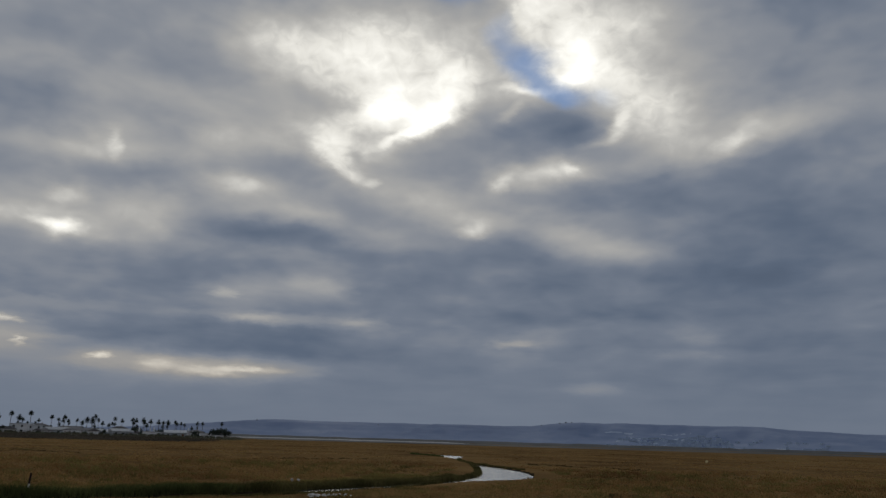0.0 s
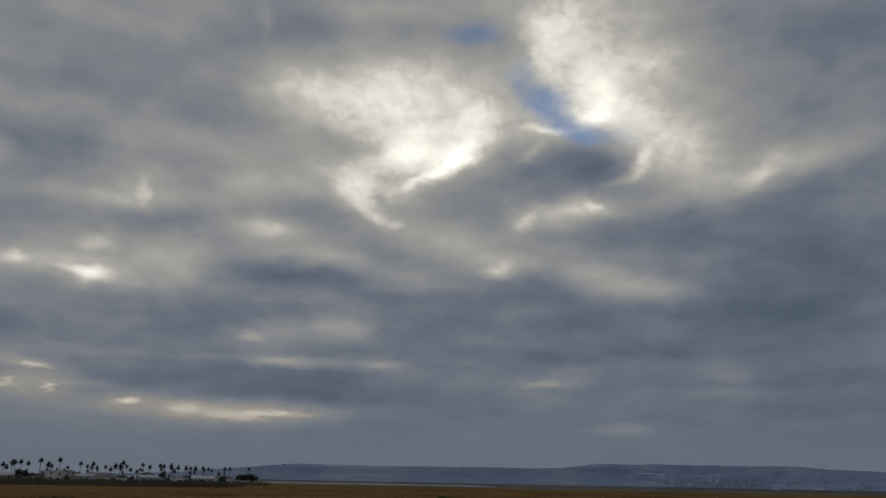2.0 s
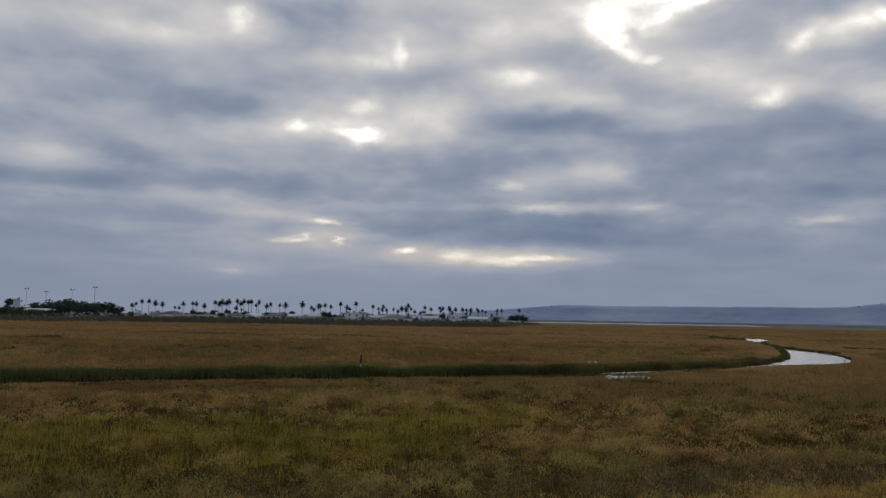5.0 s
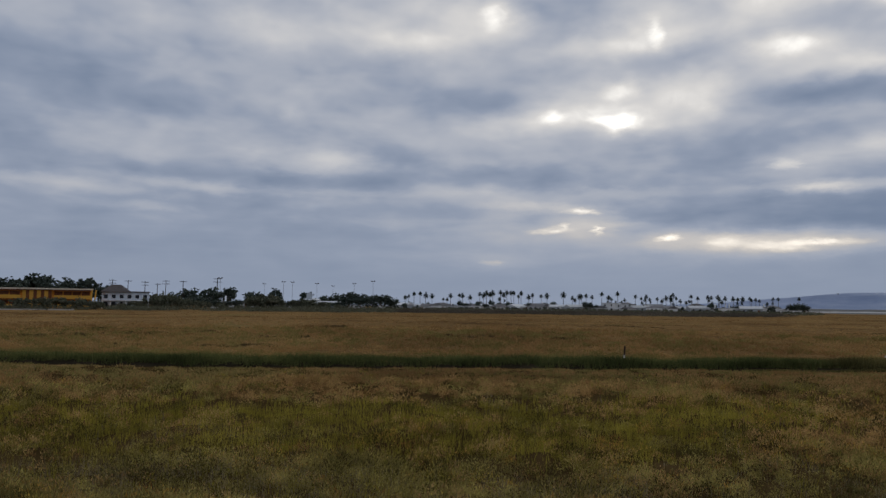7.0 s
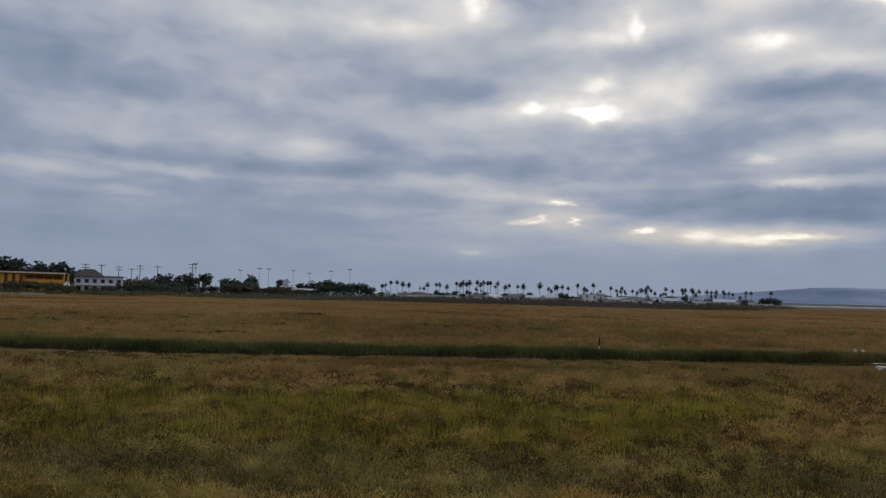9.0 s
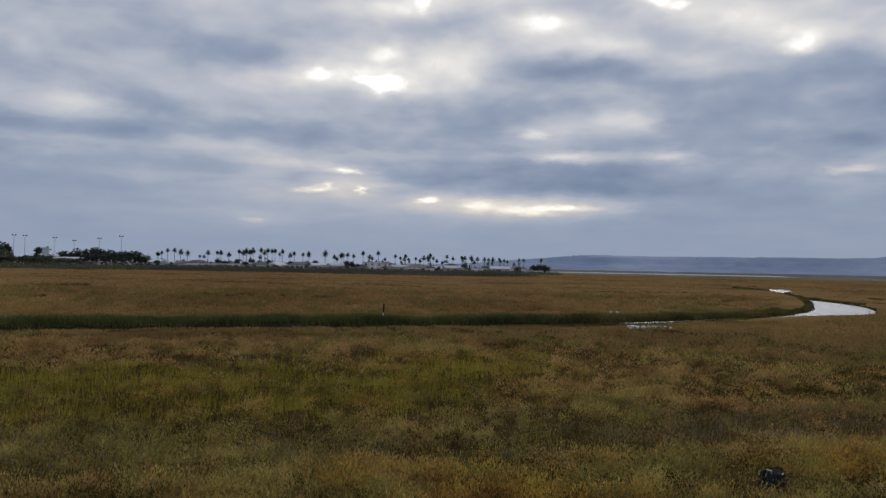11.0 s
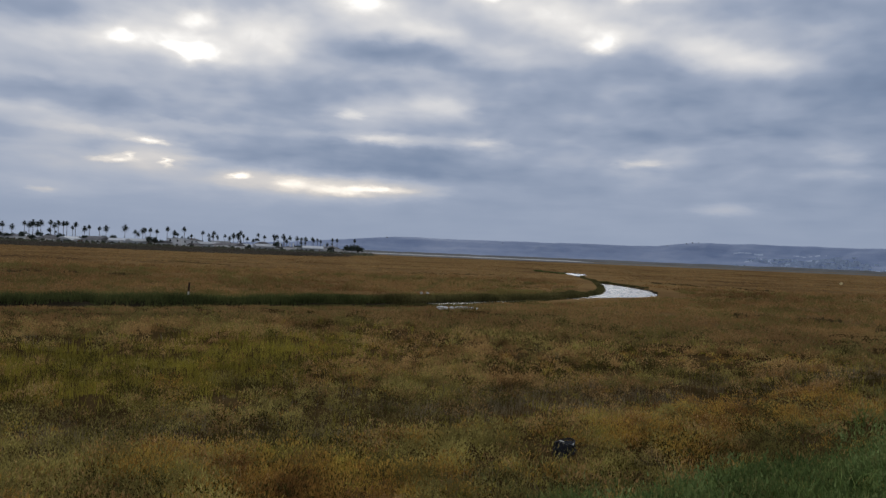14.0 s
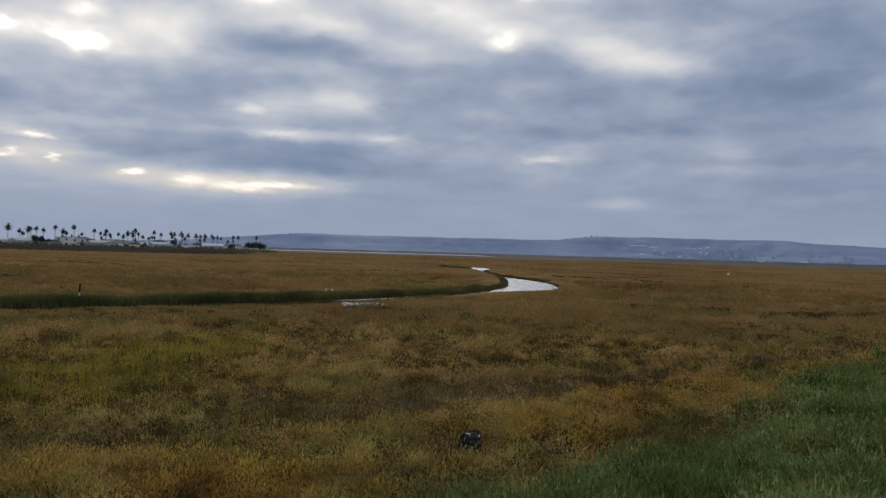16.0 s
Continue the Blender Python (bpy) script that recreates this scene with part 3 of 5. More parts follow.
M_EDGE = surface("grey_brown_saltbush", ((0.060, 0.055, 0.045), (0.105, 0.092, 0.072), (0.160, 0.138, 0.108)), 0.05, 0.9, 0, island=0.3, thin=0.1, patches=0.3)
M_BANKHERB = surface("olive_bank_herbs", ((0.060, 0.062, 0.022), (0.185, 0.190, 0.062), (0.360, 0.365, 0.130)), 2.1, 0.8, 0, island=0.3, thin=0.25, patches=0.28, detail=3, spread=0.15)
M_SHORE = surface("dull_grey_sand", ((0.22, 0.225, 0.24), (0.33, 0.325, 0.33)), 0.05, 0.9, 0.2, patches=0.3)
M_TRUNK = surface("grey_palm_trunk", ((0.085, 0.080, 0.078), (0.15, 0.14, 0.135)), 3, 0.9, 0.3, space="Object")
M_WATER = bpy.data.materials.new("creek_water")
M_WATER.use_nodes = True
wt = M_WATER.node_tree
wb = wt.nodes["Principled BSDF"]
wb.inputs["Base Color"].default_value = (0.025, 0.028, 0.024, 1)
wb.inputs["Roughness"].default_value, wb.inputs["IOR"].default_value = 0.22, 1.33
wn = wt.nodes.new("ShaderNodeBump")
wn.inputs["Strength"].default_value, wn.inputs["Distance"].default_value = 0.35, 0.02
wt.links.new(fuzz(wt, vec(wt, "MULTIPLY", wt.nodes.new("ShaderNodeNewGeometry").outputs["Position"], (0.5, 1.6, 1)), 1.2, 4), wn.inputs["Height"])
wt.links.new(wn.outputs[0], wb.inputs["Normal"])


# ---- builders ----
def polar(az, d):
    """Plan place at a bearing (degrees to the left of north) and a distance from the eye."""
    return -d * math.sin(radians(az)), d * math.cos(radians(az))


def mesh_of(name, bm, material, smooth=False):
    me = bpy.data.meshes.new(name)
    if smooth:
        for f in bm.faces:
            f.smooth = True
    bm.to_mesh(me)
    bm.free()
    me.materials.append(material)
    return me


def part(name, bm, material, parent=None, label="", smooth=False):
    ob = new(name, mesh_of(name, bm, material, smooth))
    if parent is not None:
        ob.parent = parent
    return tagged(ob, label)


def array_mesh(name, verts, tris, material):
    """A mesh from numpy arrays of corners and triangles."""
    me = bpy.data.meshes.new(name)
    me.vertices.add(len(verts))
    me.vertices.foreach_set("co", verts.astype(np.float32).ravel())
    me.loops.add(tris.size)
    me.loops.foreach_set("vertex_index", tris.astype(np.int32).ravel())
    me.polygons.add(len(tris))
    me.polygons.foreach_set("loop_start", np.arange(0, tris.size, tris.shape[1], dtype=np.int32))
    me.polygons.foreach_set("loop_total", np.full(len(tris), tris.shape[1], dtype=np.int32))
    me.update(calc_edges=True)
    me.materials.append(material)
    return me


def box(bm, x0, y0, z0, x1, y1, z1):
    r = bmesh.ops.create_cube(bm, size=1)
    bmesh.ops.scale(bm, vec=(x1 - x0, y1 - y0, z1 - z0), verts=r["verts"])
    bmesh.ops.translate(bm, vec=((x0 + x1) / 2, (y0 + y1) / 2, (z0 + z1) / 2), verts=r["verts"])
    return r["verts"]


def tube(bm, a, b, r0, r1, n=8):
    a, b = Vector(a), Vector(b)
    r = bmesh.ops.create_cone(bm, cap_ends=True, segments=n, radius1=r0, radius2=r1, depth=(b - a).length)
    m = Matrix.Translation((a + b) / 2) @ (b - a).to_track_quat("Z", "Y").to_matrix().to_4x4()
    bmesh.ops.transform(bm, matrix=m, verts=r["verts"])


def boxed(*b):
    bm = bmesh.new()
    box(bm, *b)
    return bm


def smooth_step(lo, hi, v):
    t = np.clip((v - lo) / (hi - lo), 0, 1)
    return t * t * (3 - 2 * t)


def lattice(ix, iy, seed):
    h = (ix.astype(np.int64) * 374761393 + iy.astype(np.int64) * 668265263 + seed * 1442695041) & 0x7FFFFFFF
    h = ((h ^ (h >> 13)) * 1274126177) & 0x7FFFFFFF
    return ((h ^ (h >> 16)) & 0xFFFF) / 65535.0


def value_noise(x, y, seed=1, octaves=3):
    """Smooth noise from 0 to 1 over the plan."""
    total, amp, norm = 0.0, 1.0, 0.0
    for k in range(octaves):
        fx, fy = np.floor(x), np.floor(y)
        u, v = x - fx, y - fy
        u, v = u * u * (3 - 2 * u), v * v * (3 - 2 * v)
        a = lattice(fx, fy, seed + k) * (1 - u) + lattice(fx + 1, fy, seed + k) * u
        b = lattice(fx, fy + 1, seed + k) * (1 - u) + lattice(fx + 1, fy + 1, seed + k) * u
        total, norm = total + amp * (a * (1 - v) + b * v), norm + amp
        x, y, amp = x * 2.03 + 7.1, y * 2.03 + 3.7, amp * 0.5
    return total / norm


# ---- lie of the land ----
# the tidal creek: bearing, distance, half width
CREEK = ((80, 47, 1.5), (67, 38.2, 1.5), (53, 34.2, 1.5), (37, 34.2, 1.5), (21, 36.4, 1.5), (13.4, 38.2, 1.3), (5.3, 44.5, 0.9), (1.5, 50, 0.5),
         (-1.4, 55.0, 0.5), (-3.0, 58.5, 1.3), (-4.3, 63, 1.9), (-4.5, 70, 2.0), (-4.0, 79, 1.7), (-3.0, 88, 0.8), (-2.0, 98, -0.4), (-1.2, 113, -0.6),
         (-0.9, 128, 0.2), (-0.6, 141, 1.8), (0.1, 150, 3.2), (0.9, 155, 2.4), (1.7, 162, 0.1), (4, 176, -0.7))
WATER_Z = -0.11


def creek_line():
    pts = [np.array((*polar(a, d), w)) for a, d, w in CREEK]
    out = []
    for k in range(len(pts) - 1):
        p0, p1, p2, p3 = pts[max(k - 1, 0)], pts[k], pts[k + 1], pts[min(k + 2, len(pts) - 1)]
        for i in range(8):
            t = i / 8
            out.append(0.5 * (2 * p1 + (p2 - p0) * t + (2 * p0 - 5 * p1 + 4 * p2 - p3) * t * t + (3 * p1 - p0 - 3 * p2 + p3) * t ** 3))
    return np.array(out)


LINE = creek_line()


def creek_gap(x, y):
    """Distance from the creek's edge (negative: in the creek)."""
    best = np.full(np.shape(x), 1e9)
    for a, b in zip(LINE[:-1], LINE[1:]):
        dx, dy = b[0] - a[0], b[1] - a[1]
        t = np.clip(((x - a[0]) * dx + (y - a[1]) * dy) / (dx * dx + dy * dy), 0, 1)
        best = np.minimum(best, np.hypot(x - a[0] - t * dx, y - a[1] - t * dy) - (a[2] + t * (b[2] - a[2])))
    return best


def bank_side(x, y):
    """Metres up the grassy bank from its foot."""
    return 0.76 * x - 0.65 * y + 4.87


def crest(x, y):
    """Metres towards the eye from the low ridge of pickleweed before the bank."""
    return 0.637 * x - 0.771 * y + 8.6 + (value_noise(x / 2.2, y / 2.2, 77) - 0.5) * 1.3


def band(v, a, b, soft=0.8):
    return smooth_step(a - soft, a + soft, v) * (1 - smooth_step(b - soft, b + soft, v))


def land(x, y):
    d = np.hypot(x, y)
    az = np.degrees(np.arctan2(-x, y))
    near = 1 - smooth_step(60, 220, d)
    z = ((value_noise(x / 3.1, y / 3.1, 3) - 0.5) * 0.34 + (value_noise(x / 1.0, y / 1.0, 9) - 0.5) * 0.34) * (0.15 + 0.85 * near) * smooth_step(0.5, 6, d)
    s = bank_side(x, y)
    z = z + (value_noise(x / 0.8, y / 0.8, 25, 2) - 0.45) * 0.42 * smooth_step(-0.8, 0.8, s) * smooth_step(3, 6, d)
    z = z + 0.24 * band(crest(x, y), -0.4, 2.4, 0.55) * smooth_step(5, 8, d)
    z = z + 0.2 * smooth_step(-0.15, 0.45, s + (value_noise(x / 0.8, y / 0.8, 27) - 0.5) * 0.8)
    z = z + 0.7 * smooth_step(0.0, 4.5, s + (value_noise(x / 2, y / 2, 21) - 0.5) * 1.6)
    edge = np.where(az > 43.5, 270.0, 440.0)
    rise = np.where((az > 13) & (az < 110), smooth_step(-25, 15, d - edge), 0.0)
    z = z + 0.35 * rise * (1 - smooth_step(1500, 2500, d))
    g = creek_gap(x, y)
    z = z * (0.12 + 0.88 * smooth_step(0.5, 6.0, g))
    wob = (value_noise(x / 1.7, y / 1.7, 31) - 0.5) * 0.6
    return z - 0.8 * (1 - smooth_step(-0.7, 0.35, g + wob))


# ground: one sheet from the eye's feet to the horizon
angles = np.concatenate([np.arange(-40, 80, 0.3), np.arange(80, 320, 4.0)])
radii = [0.12]
while radii[-1] < 4900:
    r = radii[-1]
    radii.append(r * (1.05 if r < 24 else 1.013 if r < 200 else 1.05))
radii = np.array(radii)
AA, RR = np.meshgrid(np.radians(angles), radii)
GX, GY = -RR * np.sin(AA), RR * np.cos(AA)
GZ = land(GX, GY)
na, nr = len(angles), len(radii)
verts = np.concatenate([np.stack([GX, GY, GZ], -1).reshape(-1, 3), [[0, 0, float(land(np.array(0.01), np.array(0.01)))]]])
ii, jj = np.meshgrid(np.arange(nr - 1), np.arange(na), indexing="ij")
j2 = (jj + 1) % na
quads = np.stack([ii * na + jj, (ii + 1) * na + jj, (ii + 1) * na + j2, ii * na + j2], -1).reshape(-1, 4)
jj = np.arange(na)
fan = np.stack([np.full(na, na * nr), jj, (jj + 1) % na, (jj + 1) % na], -1)[:, :3]
gm = array_mesh("ground", verts, np.concatenate([np.stack([quads[:, 0], quads[:, 2], quads[:, 1]], -1), np.stack([quads[:, 0], quads[:, 3], quads[:, 2]], -1), fan]), M_GROUND)
gm.polygons.foreach_set("use_smooth", np.ones(len(gm.polygons), dtype=bool))
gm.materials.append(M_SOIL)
gm.materials.append(M_MUD)
# within 34 m the shade under plants is painted by the darker soil
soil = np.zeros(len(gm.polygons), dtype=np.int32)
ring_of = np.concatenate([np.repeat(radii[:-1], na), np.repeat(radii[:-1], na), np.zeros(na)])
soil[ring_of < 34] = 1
wet = creek_gap(GX, GY)[:-1].ravel() < 0.45
soil[:len(wet)][wet] = 2
soil[len(wet):2 * len(wet)][wet] = 2
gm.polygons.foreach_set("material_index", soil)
ground = tagged(new("ground", gm), "flat brown salt marsh ground cut by a creek", "marsh", kind="structure")

# creek water, a sheet that ends inside the banks
bm = bmesh.new()
left, right = [], []
WET = LINE[44:]
for k, p in enumerate(WET):
    q = WET[min(k + 1, len(WET) - 1)] - WET[max(k - 1, 0)]
    nrm = Vector((-q[1], q[0])).normalized() * max(0.02, p[2] + 0.32)
    left.append(bm.verts.new((p[0] + nrm.x, p[1] + nrm.y, WATER_Z)))
    right.append(bm.verts.new((p[0] - nrm.x, p[1] - nrm.y, WATER_Z)))
for k in range(len(WET) - 1):
    bm.faces.new((left[k], right[k], right[k + 1], left[k + 1]))
bmesh.ops.recalc_face_normals(bm, faces=bm.faces)
tagged(part("water", bm, M_WATER), "still tidal creek water mirroring the clouds", "creek", kind="structure")

# hills on the horizon, with distance haze painted into their colour
RIDGE = ((26, 0.15), (20, 0.45), (15, 0.95), (12.7, 1.15), (5.5, 1.17), (-1, 1.2), (-6.2, 1.24), (-7.5, 1.42), (-8.7, 1.55), (-13.8, 1.56), (-17, 1.58), (-20, 1.53), (-23.5, 1.38), (-27.3, 1.2), (-40, 0.8))
ra, re = np.array([r[0] for r in RIDGE][::-1]), np.array([r[1] for r in RIDGE][::-1])
ha, hr = np.arange(-40, 26.01, 0.12), np.linspace(2500, 4500, 60)
HA, HR = np.meshgrid(ha, hr)
HX, HY = -HR * np.sin(np.radians(HA)), HR * np.cos(np.radians(HA))
top = np.tan(np.radians(np.interp(HA, ra, re))) * 3700 + EYE
gully = value_noise(HA * 0.35 + HR / 1500, HR / 500, 41, 4)
climb = smooth_step(0, 1, (HR - 2650 - 420 * gully) / 800)
HZ_ = -3 + (top + 3) * climb * (0.94 + 0.06 * value_noise(HA * 0.7, HR / 500, 43, 4)) * (1 - 0.4 * smooth_step(3800, 4500, HR)) - 14 * (1 - abs(2 * gully - 1)) * climb * (1 - climb) * 2
hn = len(ha)
ii, jj = np.meshgrid(np.arange(len(hr) - 1), np.arange(hn - 1), indexing="ij")
q = np.stack([ii * hn + jj, ii * hn + jj + 1, (ii + 1) * hn + jj + 1, (ii + 1) * hn + jj], -1).reshape(-1, 4)
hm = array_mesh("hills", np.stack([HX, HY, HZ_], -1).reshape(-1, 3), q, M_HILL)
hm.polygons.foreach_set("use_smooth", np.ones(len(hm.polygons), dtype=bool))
hills = tagged(new("backdrop_hills", hm), "long mesa with scrub slopes, haze painted into its blue-grey colour", "hills", kind="structure")


def hill_z(az, r):
    i, j = (r - hr[0]) / (hr[1] - hr[0]), (az - ha[0]) / (ha[1] - ha[0])
    i0, j0 = int(i), int(j)
    u, v = i - i0, j - j0
    return float((HZ_[i0, j0] * (1 - v) + HZ_[i0, j0 + 1] * v) * (1 - u) + (HZ_[i0 + 1, j0] * (1 - v) + HZ_[i0 + 1, j0 + 1] * v) * u)


# pale flats and a dark reed line before the hills
def strip(name, az0, az1, d0, d1, z, material, label, category, seed):
    bm = bmesh.new()
    rows = []
    n = 90
    for k in range(n + 1):
        a = az0 + (az1 - az0) * k / n
        taper = min(1, k / 8, (n - k) / 8)
        w = float(value_noise(np.array(a * 1.3), np.array(0.5), seed)) * 0.5 + 0.6
        ring = []
        for f, h in ((0.0, -0.6), (0.12, 1.0), (0.5, 1.15), (0.9, 0.9), (1.0, -0.6)):
            x, y = polar(a, d0 + (d1 - d0) * f)
            ring.append(bm.verts.new((x, y, z * h * w * taper if h > 0 else -0.6)))
        rows.append(ring)
    for r0, r1 in zip(rows, rows[1:]):
        for k in range(4):
            bm.faces.new((r0[k], r1[k], r1[k + 1], r0[k + 1]))
    bmesh.ops.recalc_face_normals(bm, faces=bm.faces)
    return tagged(part(name, bm, material, smooth=True), label, category, kind="structure")


strip("sand_flat", 16.5, -2.0, 900, 1150, 1.45, M_SHORE, "pale sand flat along the lagoon", "sand flat", 51)
strip("shore_scrub", 17, -30, 640, 760, 0.95, M_FARSCRUB, "thin dark scrub along the marsh's far edge", "scrub", 53)
strip("reed_line", 24, -40, 1300, 1500, 4.6, M_FARSCRUB, "dark line of far marsh scrub", "scrub", 52)


# ---- plants of the marsh ----
def blades(name, clumps, per, spread, tall, wide, lean, material, label, keep, d0, d1, seed, az0=-36, az1=77, bend=False):
    """One joined sheet of tapering stems in clumps, where keep(x, y, d, az) is high."""
    rng = np.random.default_rng(seed)
    az = np.radians(rng.uniform(az0, az1, clumps))
    d = np.exp(rng.uniform(np.log(d0), np.log(d1), clumps))
    x, y = -d * np.sin(az), d * np.cos(az)
    ok = (rng.random(clumps) < keep(x, y, d, np.degrees(az))) & (creek_gap(x, y) > 0.1)
    x, y, d = x[ok], y[ok], d[ok]
    size = rng.uniform(0.65, 1.35, len(x)) * (0.4 + 0.6 * smooth_step(1.0, 7.0, creek_gap(x, y)))
    n = len(x) * per
    far = np.repeat(np.clip(d / 14, 1, 14), per)
    cx, cy, size = np.repeat(x, per), np.repeat(y, per), np.repeat(size, per)
    turn, off = rng.uniform(0, 2 * np.pi, n), np.sqrt(rng.random(n)) * spread * size * far ** 0.5
    px, py = cx + off * np.cos(turn), cy + off * np.sin(turn)
    pz = land(px, py) - 0.02
    h = tall * size * rng.uniform(0.5, 1.15, n) * (1 - 0.45 * (off / (spread * size * far ** 0.5 + 1e-6)) ** 2)
    slant = lean * rng.uniform(0.1, 1.0, n) * h
    tx, ty = px + slant * np.cos(turn + rng.normal(0, 0.7, n)), py + slant * np.sin(turn + rng.normal(0, 0.7, n))
    face = rng.uniform(0, 2 * np.pi, n)
    w = wide * far * rng.uniform(0.6, 1.3, n) / 2
    ox, oy = w * np.cos(face), w * np.sin(face)
    base_a, base_b = np.stack([px - ox, py - oy, pz], -1), np.stack([px + ox, py + oy, pz], -1)
    tip = np.stack([tx, ty, pz + h], -1)
    if not bend:
        v = np.stack([base_a, base_b, tip], 1).reshape(-1, 3)
        tri = np.arange(3 * n).reshape(-1, 3)
    else:
        mx, my, mz = px + 0.3 * (tx - px), py + 0.3 * (ty - py), pz + 0.62 * h
        mid_a, mid_b = np.stack([mx - 0.8 * ox, my - 0.8 * oy, mz], -1), np.stack([mx + 0.8 * ox, my + 0.8 * oy, mz], -1)
        v = np.stack([base_a, base_b, mid_a, mid_b, tip], 1).reshape(-1, 3)
        k = 5 * np.arange(n)[:, None]
        tri = np.concatenate([k + np.array([[0, 1, 3]]), k + np.array([[0, 3, 2]]), k + np.array([[2, 3, 4]])])
    return tagged(new(name, array_mesh(name, v, tri, material)), label, "plants", kind="stuff")


def patch(x, y, size, seed, lo=0.42, hi=0.58):
    return smooth_step(lo, hi, value_noise(x / size, y / size, seed))


def in_meadow(x, y):
    return band(crest(x, y) + (value_noise(x / 5, y / 5, 78) - 0.5) * 2.4, -11.8, -4.0, 1.3) * smooth_step(2.5, 6.5, -x)


def on_bank(x, y):
    return smooth_step(0.0, 0.7, bank_side(x, y) - 0.25 + (value_noise(x / 1.1, y / 1.1, 27) - 0.5) * 1.8)


def in_hollow(x, y):
    """The belt of darker olive plants between the meadow and the ridge."""
    return band(crest(x, y), -4.8, 0.2, 0.7) * smooth_step(0.5, 3.5, -x)


def keep_green(x, y, d, az):
    return on_bank(x, y) * smooth_step(2.2, 3.2, d)


def keep_ochre(x, y, d, az):
    c = crest(x, y)
    return np.clip((band(c, -0.5, 1.4, 0.35) * (0.15 + 0.75 * patch(x, y, 1.3, 5)) * (0.12 + 0.88 * smooth_step(-5.5, -2.2, x)) + 0.5 * band(c, 1.2, 4.2, 0.5) * patch(x, y, 0.9, 7)) * (1 - on_bank(x, y)) + 0.06 * patch(x, y, 5, 6, 0.5, 0.65) * (c < -2), 0, 1)


def keep_olive(x, y, d, az):
    c = crest(x, y)
    return np.clip((0.75 * band(c, -0.2, 5.0, 0.5) * (0.35 + 0.65 * patch(x, y, 1.2, 9)) * (1 - 0.8 * on_bank(x, y)) + (0.15 + 0.55 * patch(x, y, 2.6, 8)) * (c < -2.2) + 0.45 * in_hollow(x, y)) * (1 - 0.75 * in_meadow(x, y)), 0, 1)


def keep_grey(x, y, d, az):
    return np.clip(band(crest(x, y), -3.6, -0.7, 0.5) * (0.35 + 0.65 * patch(x, y, 1.6, 11)) + 0.10 * patch(x, y, 4, 12, 0.5, 0.62), 0, 1)


def keep_lime(x, y, d, az):
    return np.clip(in_meadow(x, y) * (0.5 + 0.5 * patch(x, y, 2.2, 14)) + 0.10 * patch(x, y, 3.0, 15, 0.54, 0.64) * (d < 34), 0, 1)


def keep_rust(x, y, d, az):
    c = crest(x, y)
    return np.clip((0.2 + 0.8 * patch(x, y, 3.0, 17)) * (1 - 0.8 * in_meadow(x, y)) * (1 - smooth_step(-2.6, -1.2, c)) * (1 - 0.7 * in_hollow(x, y)) + 0.6 * band(c, -1.0, 1.2, 0.4) * patch(x, y, 1.1, 18) + 0.3 * band(c, 1.2, 4.0, 0.5) * patch(x, y, 1.1, 19) * (1 - on_bank(x, y)), 0, 1)


def mounds(name, clumps, per, size, leaf, material, label, keep, d0, d1, seed, az0=-36, az1=77):
    """Low rounded bushes made of many small leaves, where keep(x, y, d, az) is high."""
    rng = np.random.default_rng(seed)
    az = np.radians(rng.uniform(az0, az1, clumps))
    d = np.exp(rng.uniform(np.log(d0), np.log(d1), clumps))
    x, y = -d * np.sin(az), d * np.cos(az)
    ok = (rng.random(clumps) < keep(x, y, d, np.degrees(az))) & (creek_gap(x, y) > np.where(d > 46, 2.6, 0.6)) & (np.hypot(x - 0.06, (y - 9.35) * 0.75) > 0.36)
    x, y, d = x[ok], y[ok], d[ok]
    r = size * rng.uniform(0.5, 1.4, len(x)) * np.clip(d / 16, 1, 6) ** 0.6
    tall = r * rng.uniform(0.7, 1.35, len(x)) / np.clip(d / 16, 1, 6) ** 0.5 * (0.15 + 0.85 * smooth_step(0.5, 9.0, creek_gap(x, y)))
    base = land(x, y) - 0.03
    cx, cy, cz, r, tall = (np.repeat(v, per) for v in (x, y, base, r, tall))
    far = np.repeat(np.clip(d / 13, 1, 12), per)
    n = len(cx)
    u = rng.normal(0, 1, (n, 3))
    u[:, 2] = abs(u[:, 2])
    u /= np.linalg.norm(u, axis=1)[:, None]
    depth = rng.uniform(0.55, 1.1, n)
    p = np.stack([cx + r * u[:, 0] * depth, cy + r * u[:, 1] * depth, cz + tall * u[:, 2] * depth], -1)
    way_ = u + rng.normal(0, 0.6, (n, 3)) + np.array([0, 0, 0.85])
    way_ /= np.linalg.norm(way_, axis=1)[:, None]
    side = np.cross(way_, rng.normal(0, 1, (n, 3)))
    side /= np.linalg.norm(side, axis=1)[:, None]
    length, half = leaf * far ** 0.7 * rng.uniform(0.8, 1.9, n), leaf * far ** 0.85 * rng.uniform(0.13, 0.29, n)
    v = np.stack([p - side * half[:, None], p + side * half[:, None], p + way_ * length[:, None]], 1).reshape(-1, 3)
    return tagged(new(name, array_mesh(name, v, np.arange(3 * n).reshape(-1, 3), material)), label, "plants", kind="stuff")


